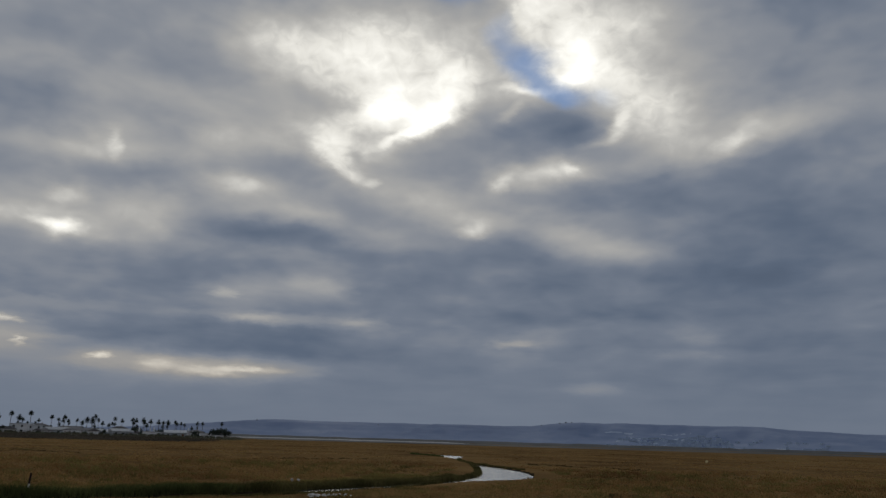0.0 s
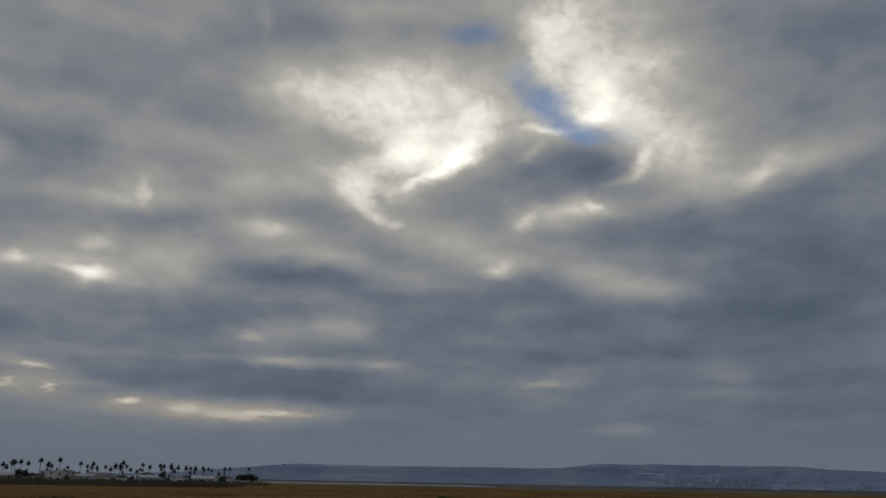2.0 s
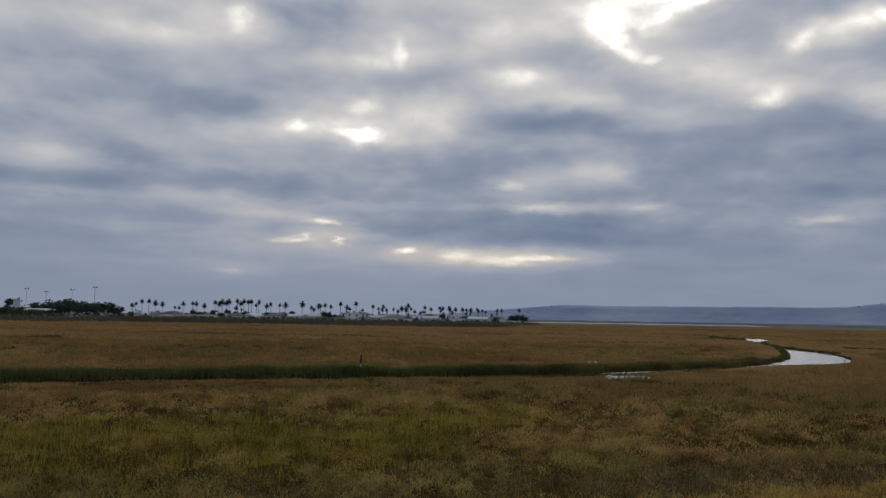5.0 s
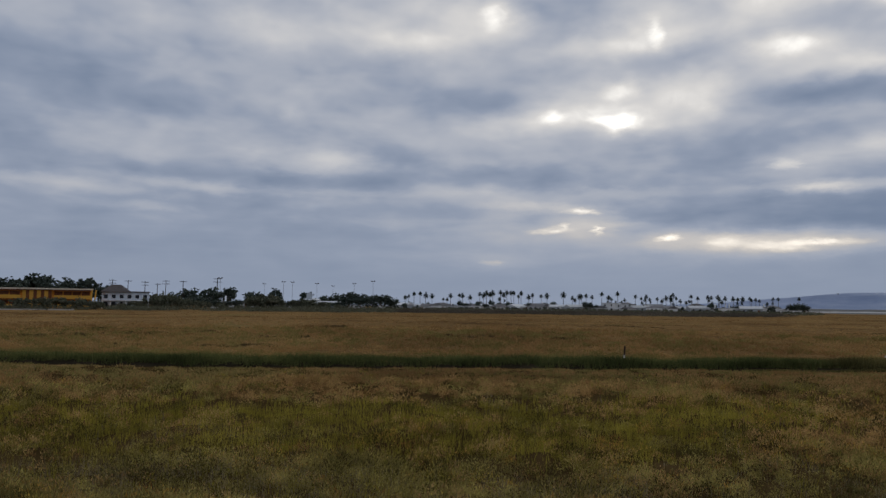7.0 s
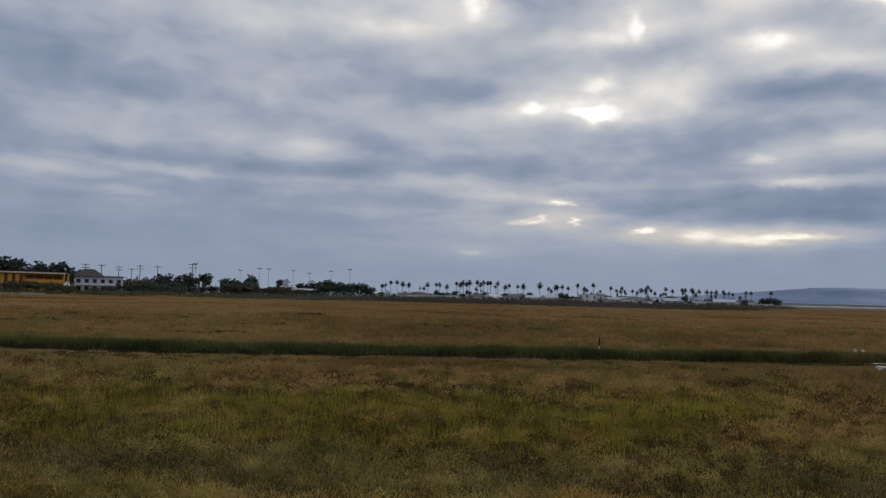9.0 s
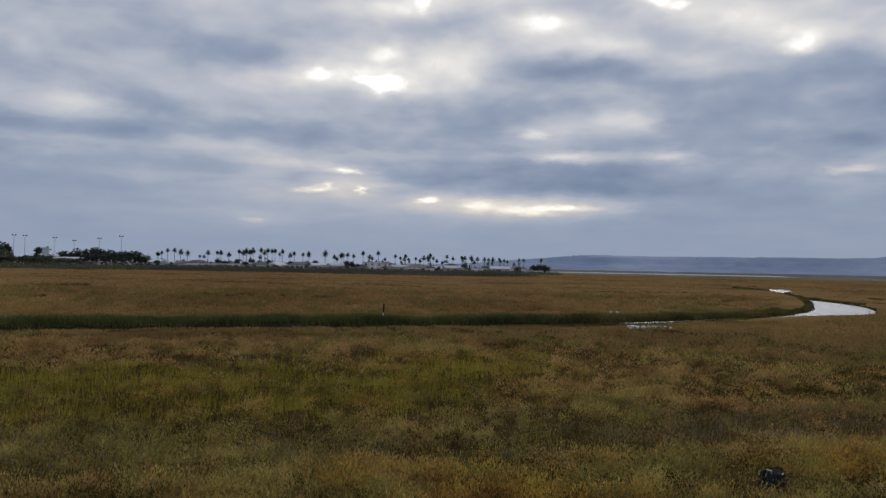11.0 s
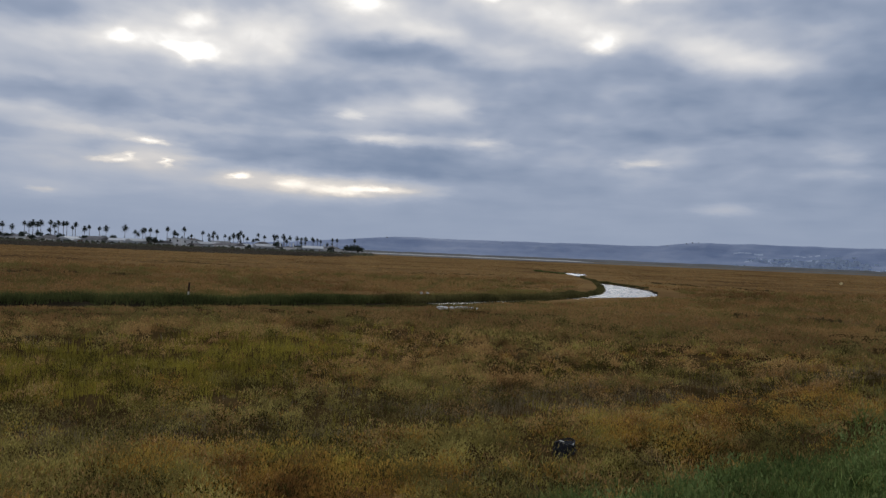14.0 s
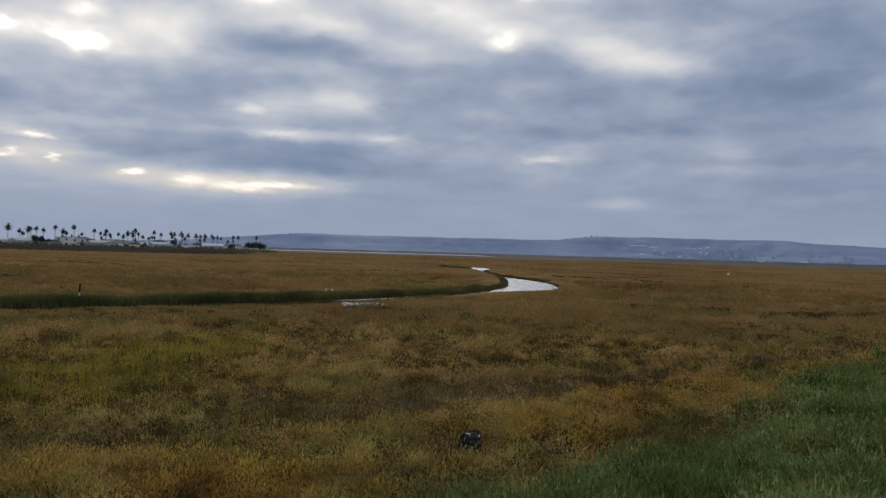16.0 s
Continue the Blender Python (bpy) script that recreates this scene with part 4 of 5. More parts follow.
def fringe(name, count, material, label, t0, t1, side, out0, out1, tall, seed):
    """Upright sedge along one side of the creek, from the share t0 to t1 of its length."""
    rng = np.random.default_rng(seed)
    k = rng.uniform(t0, t1, count) * (len(LINE) - 2)
    i = k.astype(int)
    f = (k - i)[:, None]
    p = LINE[i] * (1 - f) + LINE[i + 1] * f
    t = LINE[i + 1][:, :2] - LINE[i][:, :2]
    t /= np.linalg.norm(t, axis=1)[:, None]
    o = (p[:, 2] + rng.uniform(out0, out1, count)) * side
    x, y = p[:, 0] - t[:, 1] * o, p[:, 1] + t[:, 0] * o
    far = np.clip(np.hypot(x, y) / 24, 1, 8)
    z = land(x, y) - 0.04
    h = tall * rng.uniform(0.5, 1.2, count) * (0.55 + 0.9 * value_noise(x / 2.2, y / 2.2, seed))
    a, b = rng.uniform(0, 6.28, count), rng.uniform(0, 6.28, count)
    w = 0.012 * far * rng.uniform(0.6, 1.4, count)
    q = h * rng.uniform(0.05, 0.5, count)
    v = np.stack([np.stack([x - w * np.cos(b), y - w * np.sin(b), z], -1), np.stack([x + w * np.cos(b), y + w * np.sin(b), z], -1), np.stack([x + q * np.cos(a), y + q * np.sin(a), z + h], -1)], 1).reshape(-1, 3)
    return tagged(new(name, array_mesh(name, v, np.arange(3 * count).reshape(-1, 3), material)), label, "plants", kind="stuff")


def tufty(keep, size, seed, low=0.3):
    return lambda x, y, d, az: keep(x, y, d, az) * (low + (1 - low) * patch(x, y, size, seed, 0.38, 0.55))


blades("green_bank_grass", 9000, 46, 0.22, 0.26, 0.013, 0.8, M_GREEN, "fresh green grass in soft tussocks on the sloping bank", tufty(keep_green, 0.6, 120, 0.05), 2.5, 45, 101, bend=True)
mounds("green_bank_herbs", 20000, 70, 0.23, 0.042, M_HERB, "low cool-green herbs between the bank's grass", tufty(keep_green, 0.7, 121, 0.1), 4, 30, 122)
# dark shrubs, their colour also standing in for shaded hollows between clumps
mounds("dark_bushes", 6000, 85, 0.22, 0.032, M_DARK, "dark olive bushes scattered in the marsh", lambda x, y, d, az: np.clip(0.6 * patch(x, y, 1.3, 131, 0.54, 0.63) * (1 - on_bank(x, y)) + 0.5 * in_hollow(x, y) * patch(x, y, 0.9, 135, 0.42, 0.55), 0, 1), 7, 34, 131)
# plants at the foot; those up the bank paint shade between tussocks
mounds("dark_bank_foot", 9000, 60, 0.20, 0.032, M_DARK, "dark leafy plants at the green bank's foot, and dark ones painting shaded hollows between its tussocks", lambda x, y, d, az: np.clip(0.7 * band(bank_side(x, y), -0.9, -0.1, 0.3) * patch(x, y, 0.9, 133, 0.48, 0.6) + 0.5 * on_bank(x, y) * patch(x, y, 0.75, 136, 0.58, 0.66), 0, 1), 7, 26, 133)
mounds("bank_olive_herbs", 12000, 70, 0.22, 0.036, M_BANKHERB, "dull olive herbs mixed into the green bank", lambda x, y, d, az: smooth_step(-0.9, 0.2, bank_side(x, y)) * (0.08 + 0.5 * patch(x, y, 0.9, 134, 0.5, 0.62)), 5, 30, 134)
blades("bank_turf", 9000, 8, 0.16, 0.16, 0.011, 0.7, M_GREEN, "short green turf on top of the bank", lambda x, y, d, az: smooth_step(0.2, 1.0, bank_side(x, y)) * ((az < -36) | (az > 70) | (d < 3.2)), 0.5, 26, 132, az0=-180, az1=180)
NEAR = 26
for name, count, tone, label, keep, far_end, seed in (
        ("ochre_pickleweed", 20000, M_OCHRE, "ochre and orange pickleweed in low clumps", keep_ochre, 60, 102),
        ("olive_marsh_plants", 15000, M_OLIVE, "dull olive marsh plants", keep_olive, 80, 103),
        ("russet_pickleweed", 15000, M_RUST, "russet brown pickleweed mat", keep_rust, 90, 106)):
    mounds(name, count, 95, 0.20, 0.030, tone, label, tufty(keep, 0.8, seed, 0.22), 6.5, NEAR, seed)
    # beyond NEAR the same plants get duller copies of their colours, by distance
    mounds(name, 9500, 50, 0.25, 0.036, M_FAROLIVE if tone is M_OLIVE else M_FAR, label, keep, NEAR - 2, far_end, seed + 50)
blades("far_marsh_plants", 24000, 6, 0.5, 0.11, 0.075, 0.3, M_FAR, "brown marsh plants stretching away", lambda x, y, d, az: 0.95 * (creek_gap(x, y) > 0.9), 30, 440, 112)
blades("grey_dry_stems", 24000, 10, 0.12, 0.24, 0.008, 0.4, M_GREY, "grey-brown dry stems", keep_grey, 6, 45, 104)
blades("yellow_green_meadow", 34000, 9, 0.13, 0.29, 0.011, 0.4, M_LIME, "yellow-green patch of marsh grass", keep_lime, 8, 45, 105)
mounds("yellow_specks", 6000, 14, 0.12, 0.036, M_LIME, "scattered bright yellow-green sprigs", lambda x, y, d, az: 0.55 * (1 - on_bank(x, y)) * patch(x, y, 1.1, 109, 0.45, 0.6), 7, 30, 108)


def streak(az0, az1, d0, d1, count, tall, seed):
    """A thin dark line of sedge along a hidden runnel."""
    rng = np.random.default_rng(seed)
    t = rng.random(count)
    az = np.radians(az0 + (az1 - az0) * t)
    d = d0 + (d1 - d0) * t + 0.6 * np.sin(t * 9 + seed) + rng.normal(0, 0.35, count)
    x, y = -d * np.sin(az), d * np.cos(az)
    ok = rng.random(count) < 0.2 + 0.8 * patch(x, y, 4.0, seed, 0.35, 0.5)
    x, y, d = x[ok], y[ok], d[ok]
    n = len(x)
    z, h = land(x, y) - 0.03, tall * rng.uniform(0.4, 1.1, n)
    w = 0.004 * d * rng.uniform(0.5, 1.3, n)
    b = rng.uniform(0, 6.28, n)
    v = np.stack([np.stack([x - w * np.cos(b), y - w * np.sin(b), z], -1), np.stack([x + w * np.cos(b), y + w * np.sin(b), z], -1), np.stack([x, y, z + h], -1)], 1).reshape(-1, 3)
    return tagged(new("runnel_sedge", array_mesh("runnel_sedge", v, np.arange(3 * n).reshape(-1, 3), M_RUNNEL)), "dark sedge along a shallow runnel", "plants", kind="stuff")


for k, (az0, az1, d0, d1, count, tall) in enumerate(((71, 55, 59, 72, 6500, 0.24), (62, 51, 49, 48, 1600, 0.12), (70, 50, 78, 84, 1800, 0.14), (57, 49, 57, 62, 900, 0.22), (49.0, 46.5, 86, 88, 1500, 0.28), (45, 30, 66, 62, 900, 0.2), (29, 24, 116, 105, 500, 0.14), (-11.5, -18, 41.5, 42.5, 1800, 0.22), (-20, -27, 39, 43, 1800, 0.25), (-22, -30, 46, 44, 1500, 0.22), (-6, -14, 100, 90, 900, 0.14), (14, 4, 95, 105, 700, 0.12))):
    streak(az0, az1, d0, d1, count, tall, 300 + k)
fringe("creek_cordgrass", 38000, M_SEDGE, "dark green cordgrass on the creek's far bank", 0.0, 0.25, 1, 0.0, 1.3, 0.30, 107)
fringe("creek_back_grass", 30000, M_FAROLIVE, "olive grass behind the creek's cordgrass", 0.0, 0.40, 1, 1.1, 5.0, 0.20, 119)
fringe("creek_brown_cordgrass", 24000, M_BROWNSEDGE, "olive-brown cordgrass along the creek towards its bend", 0.23, 0.42, 1, 0.0, 1.4, 0.30, 117)
fringe("creek_edge_sedge", 26000, M_BROWNSEDGE, "low dull sedge on the creek's near bank", 0.20, 0.345, -1, -0.4, 0.6, 0.13, 109)
fringe("creek_far_sedge", 5000, M_BROWNSEDGE, "dark sedge round the bends of the creek", 0.40, 0.70, 1, 0.1, 0.8, 0.22, 110)
fringe("creek_bank_sedge", 4000, M_BROWNSEDGE, "thin dark sedge on the creek's outer bank", 0.58, 0.76, -1, 0.3, 0.9, 0.18, 114)
fringe("creek_bend_sedge", 4000, M_SEDGE, "dark sedge above the creek's far pool", 0.80, 0.95, 1, 0.3, 1.5, 0.25, 111)
mounds("saltbush_belt", 26000, 24, 0.42, 0.05, M_EDGE, "low grey-brown saltbush before the town", lambda x, y, d, az: (0.35 + 0.65 * patch(x, y, 14, 123, 0.4, 0.55)) * smooth_step(265, 340, d + (value_noise(x / 40, y / 40, 124) - 0.5) * 60) * smooth_step(14.6, 22, az), 190, 455, 123, az0=14.6, az1=45)
mounds("edge_scrub", 9000, 50, 0.95, 0.06, M_SCRUB, "belt of grey-green scrub along the marsh edge", lambda x, y, d, az: patch(x, y, 9, 118, 0.32, 0.52) * np.where(az > 43.5, band(d, 256, 300, 8), band(d, 415, 476, 8)), 245, 490, 116, az0=14, az1=76)


# ---- trees ----
def leaf_cloud(bm, rng, centre, radii_, clumps, per, leaf):
    """Leaves in uneven clumps over a rounded volume."""
    for _ in range(clumps):
        v = Vector((rng.gauss(0, 1), rng.gauss(0, 1), rng.gauss(0, 1))).normalized() * rng.uniform(0.45, 1.0)
        c = Vector((centre[0] + v.x * radii_[0], centre[1] + v.y * radii_[1], centre[2] + v.z * radii_[2]))
        r = min(radii_) * rng.uniform(0.16, 0.36)
        for _ in range(per):
            p = c + Vector((rng.gauss(0, 0.5), rng.gauss(0, 0.5), rng.gauss(0, 0.42))) * r
            a = Vector((rng.uniform(-1, 1), rng.uniform(-1, 1), rng.uniform(-1, 1))).normalized() * leaf * rng.uniform(0.6, 1.3)
            b = a.cross(Vector((rng.uniform(-1, 1), rng.uniform(-1, 1), rng.uniform(-1, 1)))).normalized() * leaf * rng.uniform(0.4, 0.9)
            bm.faces.new([bm.verts.new(q) for q in (p - a, p - b, p + a, p + b)])


def broad_tree(name, label, tall, wide, seed, low=0.25, lobes=5, material=None):
    rng = random.Random(seed)
    tree = tagged(new(name), label, "tree")
    bm = bmesh.new()
    fork = tall * max(0.18, low)
    tube(bm, (0, 0, -0.4), (0.1, 0, fork), tall * 0.035, tall * 0.025)
    tips = []
    for k in range(lobes):
        a = 2 * math.pi * k / lobes + rng.uniform(-0.4, 0.4)
        r = wide * rng.uniform(0.18, 0.34)
        tip = (r * math.cos(a), r * math.sin(a), tall * rng.uniform(0.5, 0.74))
        tips.append(tip)
        tube(bm, (0.1, 0, fork * 0.95), tip, tall * 0.018, tall * 0.006, 6)
    part("trunk", bm, M_BARK, tree)
    bm = bmesh.new()
    leaf = max(0.22, tall * 0.04)
    for tip in tips:
        leaf_cloud(bm, rng, tip, (wide * 0.24, wide * 0.24, tall * 0.2), 12, 9, leaf * 1.2)
    leaf_cloud(bm, rng, (0, 0, tall * (0.5 + low * 0.45)), (wide * 0.44, wide * 0.44, tall * (0.45 - low * 0.42)), 44, 10, leaf * 1.2)
    part("crown", bm, material or M_LEAF, tree)
    return tree


def fan_palm(name, label, tall, seed, crown=1.5, skirt=0.5):
    rng = random.Random(seed)
    palm = tagged(new(name), label, "palm tree")
    bm = bmesh.new()
    sway = rng.uniform(-0.25, 0.25)
    at = [(0, 0, -0.4), (sway * 0.3, 0, tall * 0.4), (sway, 0.1, tall - crown * 0.85)]
    tube(bm, at[0], at[1], 0.22, 0.15)
    tube(bm, at[1], at[2], 0.15, 0.11)
    part("trunk", bm, M_TRUNK, palm)
    bm = bmesh.new()
    top = Vector(at[2])
    for k in range(110):
        a, up = rng.uniform(0, 2 * math.pi), math.asin(rng.uniform(-0.92, 1.0))
        out = Vector((math.cos(a) * math.cos(up), math.sin(a) * math.cos(up), math.sin(up)))
        side = Vector((-math.sin(a), math.cos(a), 0))
        length = crown * rng.uniform(0.72, 0.95)
        stem = top + out * length * 0.45
        fan = [top + side * 0.04, top - side * 0.04, stem - side * 0.1, stem + side * 0.1]
        bm.faces.new([bm.verts.new(q) for q in fan])
        for f in (-1.0, -0.5, 0.0, 0.5, 1.0):
            tip = stem + (out + side * f * 0.9).normalized() * length * 0.55 + Vector((0, 0, -0.28 * length))
            bm.faces.new([bm.verts.new(q) for q in (stem + side * 0.11 * (f - 0.35), stem + side * 0.11 * (f + 0.35), tip)])
    part("crown", bm, M_PALM, palm)
    if skirt:
        bm = bmesh.new()
        for k in range(26):
            a = rng.uniform(0, 2 * math.pi)
            o = Vector((math.cos(a), math.sin(a), 0))
            s = Vector((-o.y, o.x, 0)) * 0.14
            p = top + o * 0.16 - Vector((0, 0, rng.uniform(0, skirt)))
            tip = p + o * rng.uniform(0.25, 0.5) - Vector((0, 0, rng.uniform(0.6, 1.0)))
            bm.faces.new([bm.verts.new(q) for q in (p - s, p + s, tip)])
        part("dead_fronds", bm, M_BARK, palm, "hanging brown dead fronds")
    return palm


def stand(az, d, turn=0.0, size=1.0, sink=0.0):
    x, y = polar(az, d)
    z = float(land(np.array(x), np.array(y))) - sink
    return Matrix.Translation((x, y, z)) @ Matrix.Rotation(radians(turn), 4, "Z"), size


def place(ob, az, d, turn=0.0, size=1.0):
    m, s = stand(az, d, turn, size)
    ob.matrix_basis = m @ Matrix.Diagonal((s, s, s, 1))
    return ob


def again(ob, az, d, turn=0.0, size=1.0):
    c = copy_thing(ob, Matrix.Identity(4))
    return place(c, az, d, turn, size)


R = random.Random(5)
# rows of fan palms over the seaside town: bearing, height
PALMS_WEST = ((42.04, 9.5), (41.64, 11.4), (41.19, 11.4), (40.80, 11.1), (40.33, 10.7), (39.00, 10.8), (38.36, 10.5), (38.12, 10.9), (37.60, 10.0), (36.89, 12.3), (36.62, 12.3), (36.39, 13.6), (36.14, 11.6), (35.94, 13.3), (35.36, 13.0), (35.13, 12.1), (34.92, 13.0), (34.62, 13.0), (34.41, 13.0), (33.91, 12.9), (34.07, 10.4), (33.37, 10.7), (33.07, 11.3), (32.47, 10.5), (32.05, 11.6), (30.89, 13.5), (30.25, 10.0), (29.76, 11.8), (29.59, 11.0), (29.27, 11.1), (28.86, 10.3), (28.21, 12.4))
PALMS_EAST = ((27.72, 11.0), (27.07, 12.6), (26.60, 8.3), (25.89, 10.8), (25.46, 9.0), (25.14, 10.9), (24.89, 8.8), (24.07, 8.3), (23.79, 10.7), (23.50, 11.0), (23.30, 12.2), (23.11, 9.8), (22.44, 6.9), (22.10, 11.1), (22.12, 7.3), (21.69, 10.3), (21.02, 10.9), (20.81, 10.3), (20.35, 11.5), (19.90, 10.4), (19.39, 10.2), (19.09, 9.3), (18.79, 10.8), (18.32, 9.9), (17.96, 9.4), (17.73, 8.3), (16.92, 9.5), (16.57, 9.7), (15.32, 9.8))
KINDS = []
for k in range(4):
    p = fan_palm("fan_palm", "tall slender fan palm with a dark round crown", 12, 60 + k, (2.3, 2.7, 2.15, 3.1)[k], (0.3, 0.8, 0.0, 0.6)[k])
    KINDS.append(tagged(p, group="palms over the town"))
first = [True] * 4
LOW_PALMS = tuple((R.choice((R.uniform(15.8, 28), R.uniform(15.8, 28), R.uniform(28, 42.5))), R.uniform(5.5, 9.0)) for _ in range(34))
for az, h in PALMS_WEST + PALMS_EAST + LOW_PALMS:
    k = R.randrange(4)
    d = R.uniform(505, 535)
    s = (h + 0.9) / 12 * (0.97 + 0.06 * R.random())
    if first[k]:
        first[k] = False
        place(KINDS[k], az, d, R.uniform(0, 360), s)
    else:
        again(KINDS[k], az, d, R.uniform(0, 360), s)

# broad trees and shrubs
ROUND = [broad_tree("shade_tree", "dense dark evergreen tree with a rounded crown", 8, 9, 70 + k, (0.05, 0.25, 0.3)[k], 6) for k in range(3)]
LOOSE = [broad_tree("tree", "loose dark tree with gaps in its crown", 10, 7, 80 + k, 0.3, 4) for k in range(2)]
SHRUB = [broad_tree("shrub", "low grey-green shrub at the marsh edge", 3.0, 5.5, 90 + k, 0.02, 6, M_SCRUB) for k in range(3)]
for ob in SHRUB:
    tagged(ob, category="shrub")
used = set()


def plant(ob, az, d, turn, size):
    if ob.name in used:
        return again(ob, az, d, turn, size)
    used.add(ob.name)
    return place(ob, az, d, turn, size)


# bearing, height, kind for the trees behind the marsh edge
for az, h, kind in ((69.0, 12.5, 0), (67.1, 12.8, 1), (66.4, 13.0, 1), (64.9, 11.5, 1), (63.8, 11.7, 1), (68.1, 10.3, 0), (65.8, 10.3, 0), (64.3, 10.0, 0), (62.9, 9.5, 0), (70.3, 11.0, 0), (71.4, 12.0, 1)):
    plant((ROUND, LOOSE)[kind][R.randrange(2)], az, R.uniform(312, 325), R.uniform(0, 360), h / (8, 10)[kind])
for az, h, kind in ((57.3, 9.4, 0), (56.0, 9.7, 0), (55.2, 9.0, 0), (54.65, 10.1, 1), (53.04, 9.0, 0), (51.5, 9.7, 1), (49.36, 8.4, 1), (47.9, 7.5, 0), (47.0, 7.8, 0), (46.15, 8.5, 1), (44.9, 8.0, 0), (58.3, 7.4, 0)):
    plant((ROUND, LOOSE)[kind][R.randrange(2)], az, R.uniform(335, 350), R.uniform(0, 360), h / (8, 10)[kind] * 0.96)
plant(ROUND[2], 45.6, 322, 40, 0.88)
plant(ROUND[0], 44.5, 306, 10, 0.86)
plant(ROUND[0], 43.9, 304, 70, 0.92)
plant(ROUND[0], 43.3, 306, 100, 0.78)
# broad dark bushes before the western houses
for az, d, s in ((57.6, 303, 0.62), (56.9, 300, 0.70), (56.2, 303, 0.62), (55.5, 306, 0.5), (53.2, 300, 0.66), (52.6, 296, 0.72), (51.9, 298, 0.70), (51.2, 300, 0.55), (50.2, 296, 0.52), (49.6, 298, 0.60), (48.9, 297, 0.50), (46.4, 305, 0.72), (45.5, 306, 0.74), (59.3, 300, 0.5), (58.5, 302, 0.6), (54.8, 300, 0.46), (54.1, 302, 0.55), (50.7, 304, 0.5), (47.6, 303, 0.46), (47.0, 304, 0.52)):
    plant(ROUND[0], az, d, az * 50, s)
# shrub belt at the edge of the marsh
for az, d, s in ((70.5, 266, 1.2), (69, 262, 1.0), (67.6, 264, 1.15), (66.4, 262, 1.3), (65.4, 265, 1.25), (64.2, 263, 1.2), (63.2, 262, 1.0), (61.6, 270, 0.7), (60.7, 282, 0.9), (59.6, 292, 1.7), (58.9, 296, 1.9), (58.1, 290, 1.5), (57.2, 294, 1.3), (56.3, 288, 1.0), (55.2, 292, 0.9), (52.8, 292, 1.7), (52.2, 296, 2.0), (51.5, 293, 1.6), (50.0, 292, 1.4), (49.2, 295, 1.5), (48.2, 290, 1.1), (47.0, 292, 0.8), (54.0, 290, 0.6)):
    plant(SHRUB[R.randrange(3)], az, d + R.uniform(-3, 3), R.uniform(0, 360), s)
for k in range(190):
    az = 43.5 - 28.2 * (k + R.random()) / 190
    if k % 3 == 0:
        plant(SHRUB[R.randrange(3)], az, R.uniform(462, 472), R.uniform(0, 360), R.uniform(0.3, 0.6))
    else:
        plant((ROUND + LOOSE)[R.randrange(5)], az, R.uniform(480, 560), R.uniform(0, 360), R.uniform(0.28, 0.62))
for k in range(60):
    az = 43.0 - 27.4 * (k + R.random()) / 60
    plant(ROUND[k % 3], az, R.uniform(464, 476), R.uniform(0, 360), R.uniform(0.14, 0.32))
for az, d, s in ((15.75, 478, 0.75), (15.3, 480, 0.86), (14.95, 478, 0.66)):
    plant(ROUND[0], az, d, az * 30, s)


# ---- houses ----
def window(parent, x, y, z, w, h, wall_y, trim):
    f = part("window", boxed(x - w / 2 - 0.08, wall_y - 0.07, z - 0.08, x + w / 2 + 0.08, wall_y + 0.02, z + h + 0.08), trim, parent)
    part("pane", boxed(x - w / 2, wall_y - 0.10, z, x + w / 2, wall_y - 0.074, z + h), M_GLASS, f)
    return f


def gable(bm, x0, x1, y0, y1, z, rise, over=0.4, hip=0.0):
    ym = (y0 + y1) / 2
    low = [bm.verts.new(p) for p in ((x0 - over, y0 - over, z), (x1 + over, y0 - over, z), (x1 + over, y1 + over, z), (x0 - over, y1 + over, z))]
    ridge = [bm.verts.new((x0 - over + hip, ym, z + rise)), bm.verts.new((x1 + over - hip, ym, z + rise))]
    base = [bm.verts.new((v.co.x, v.co.y, z - 0.16)) for v in low]
    for f in ((low[0], low[1], ridge[1], ridge[0]), (low[2], low[3], ridge[0], ridge[1]), (low[1], low[2], ridge[1]), (low[3], low[0], ridge[0]), base[::-1]):
        bm.faces.new(f)
    for k in range(4):
        bm.faces.new((base[k], base[(k + 1) % 4], low[(k + 1) % 4], low[k]))


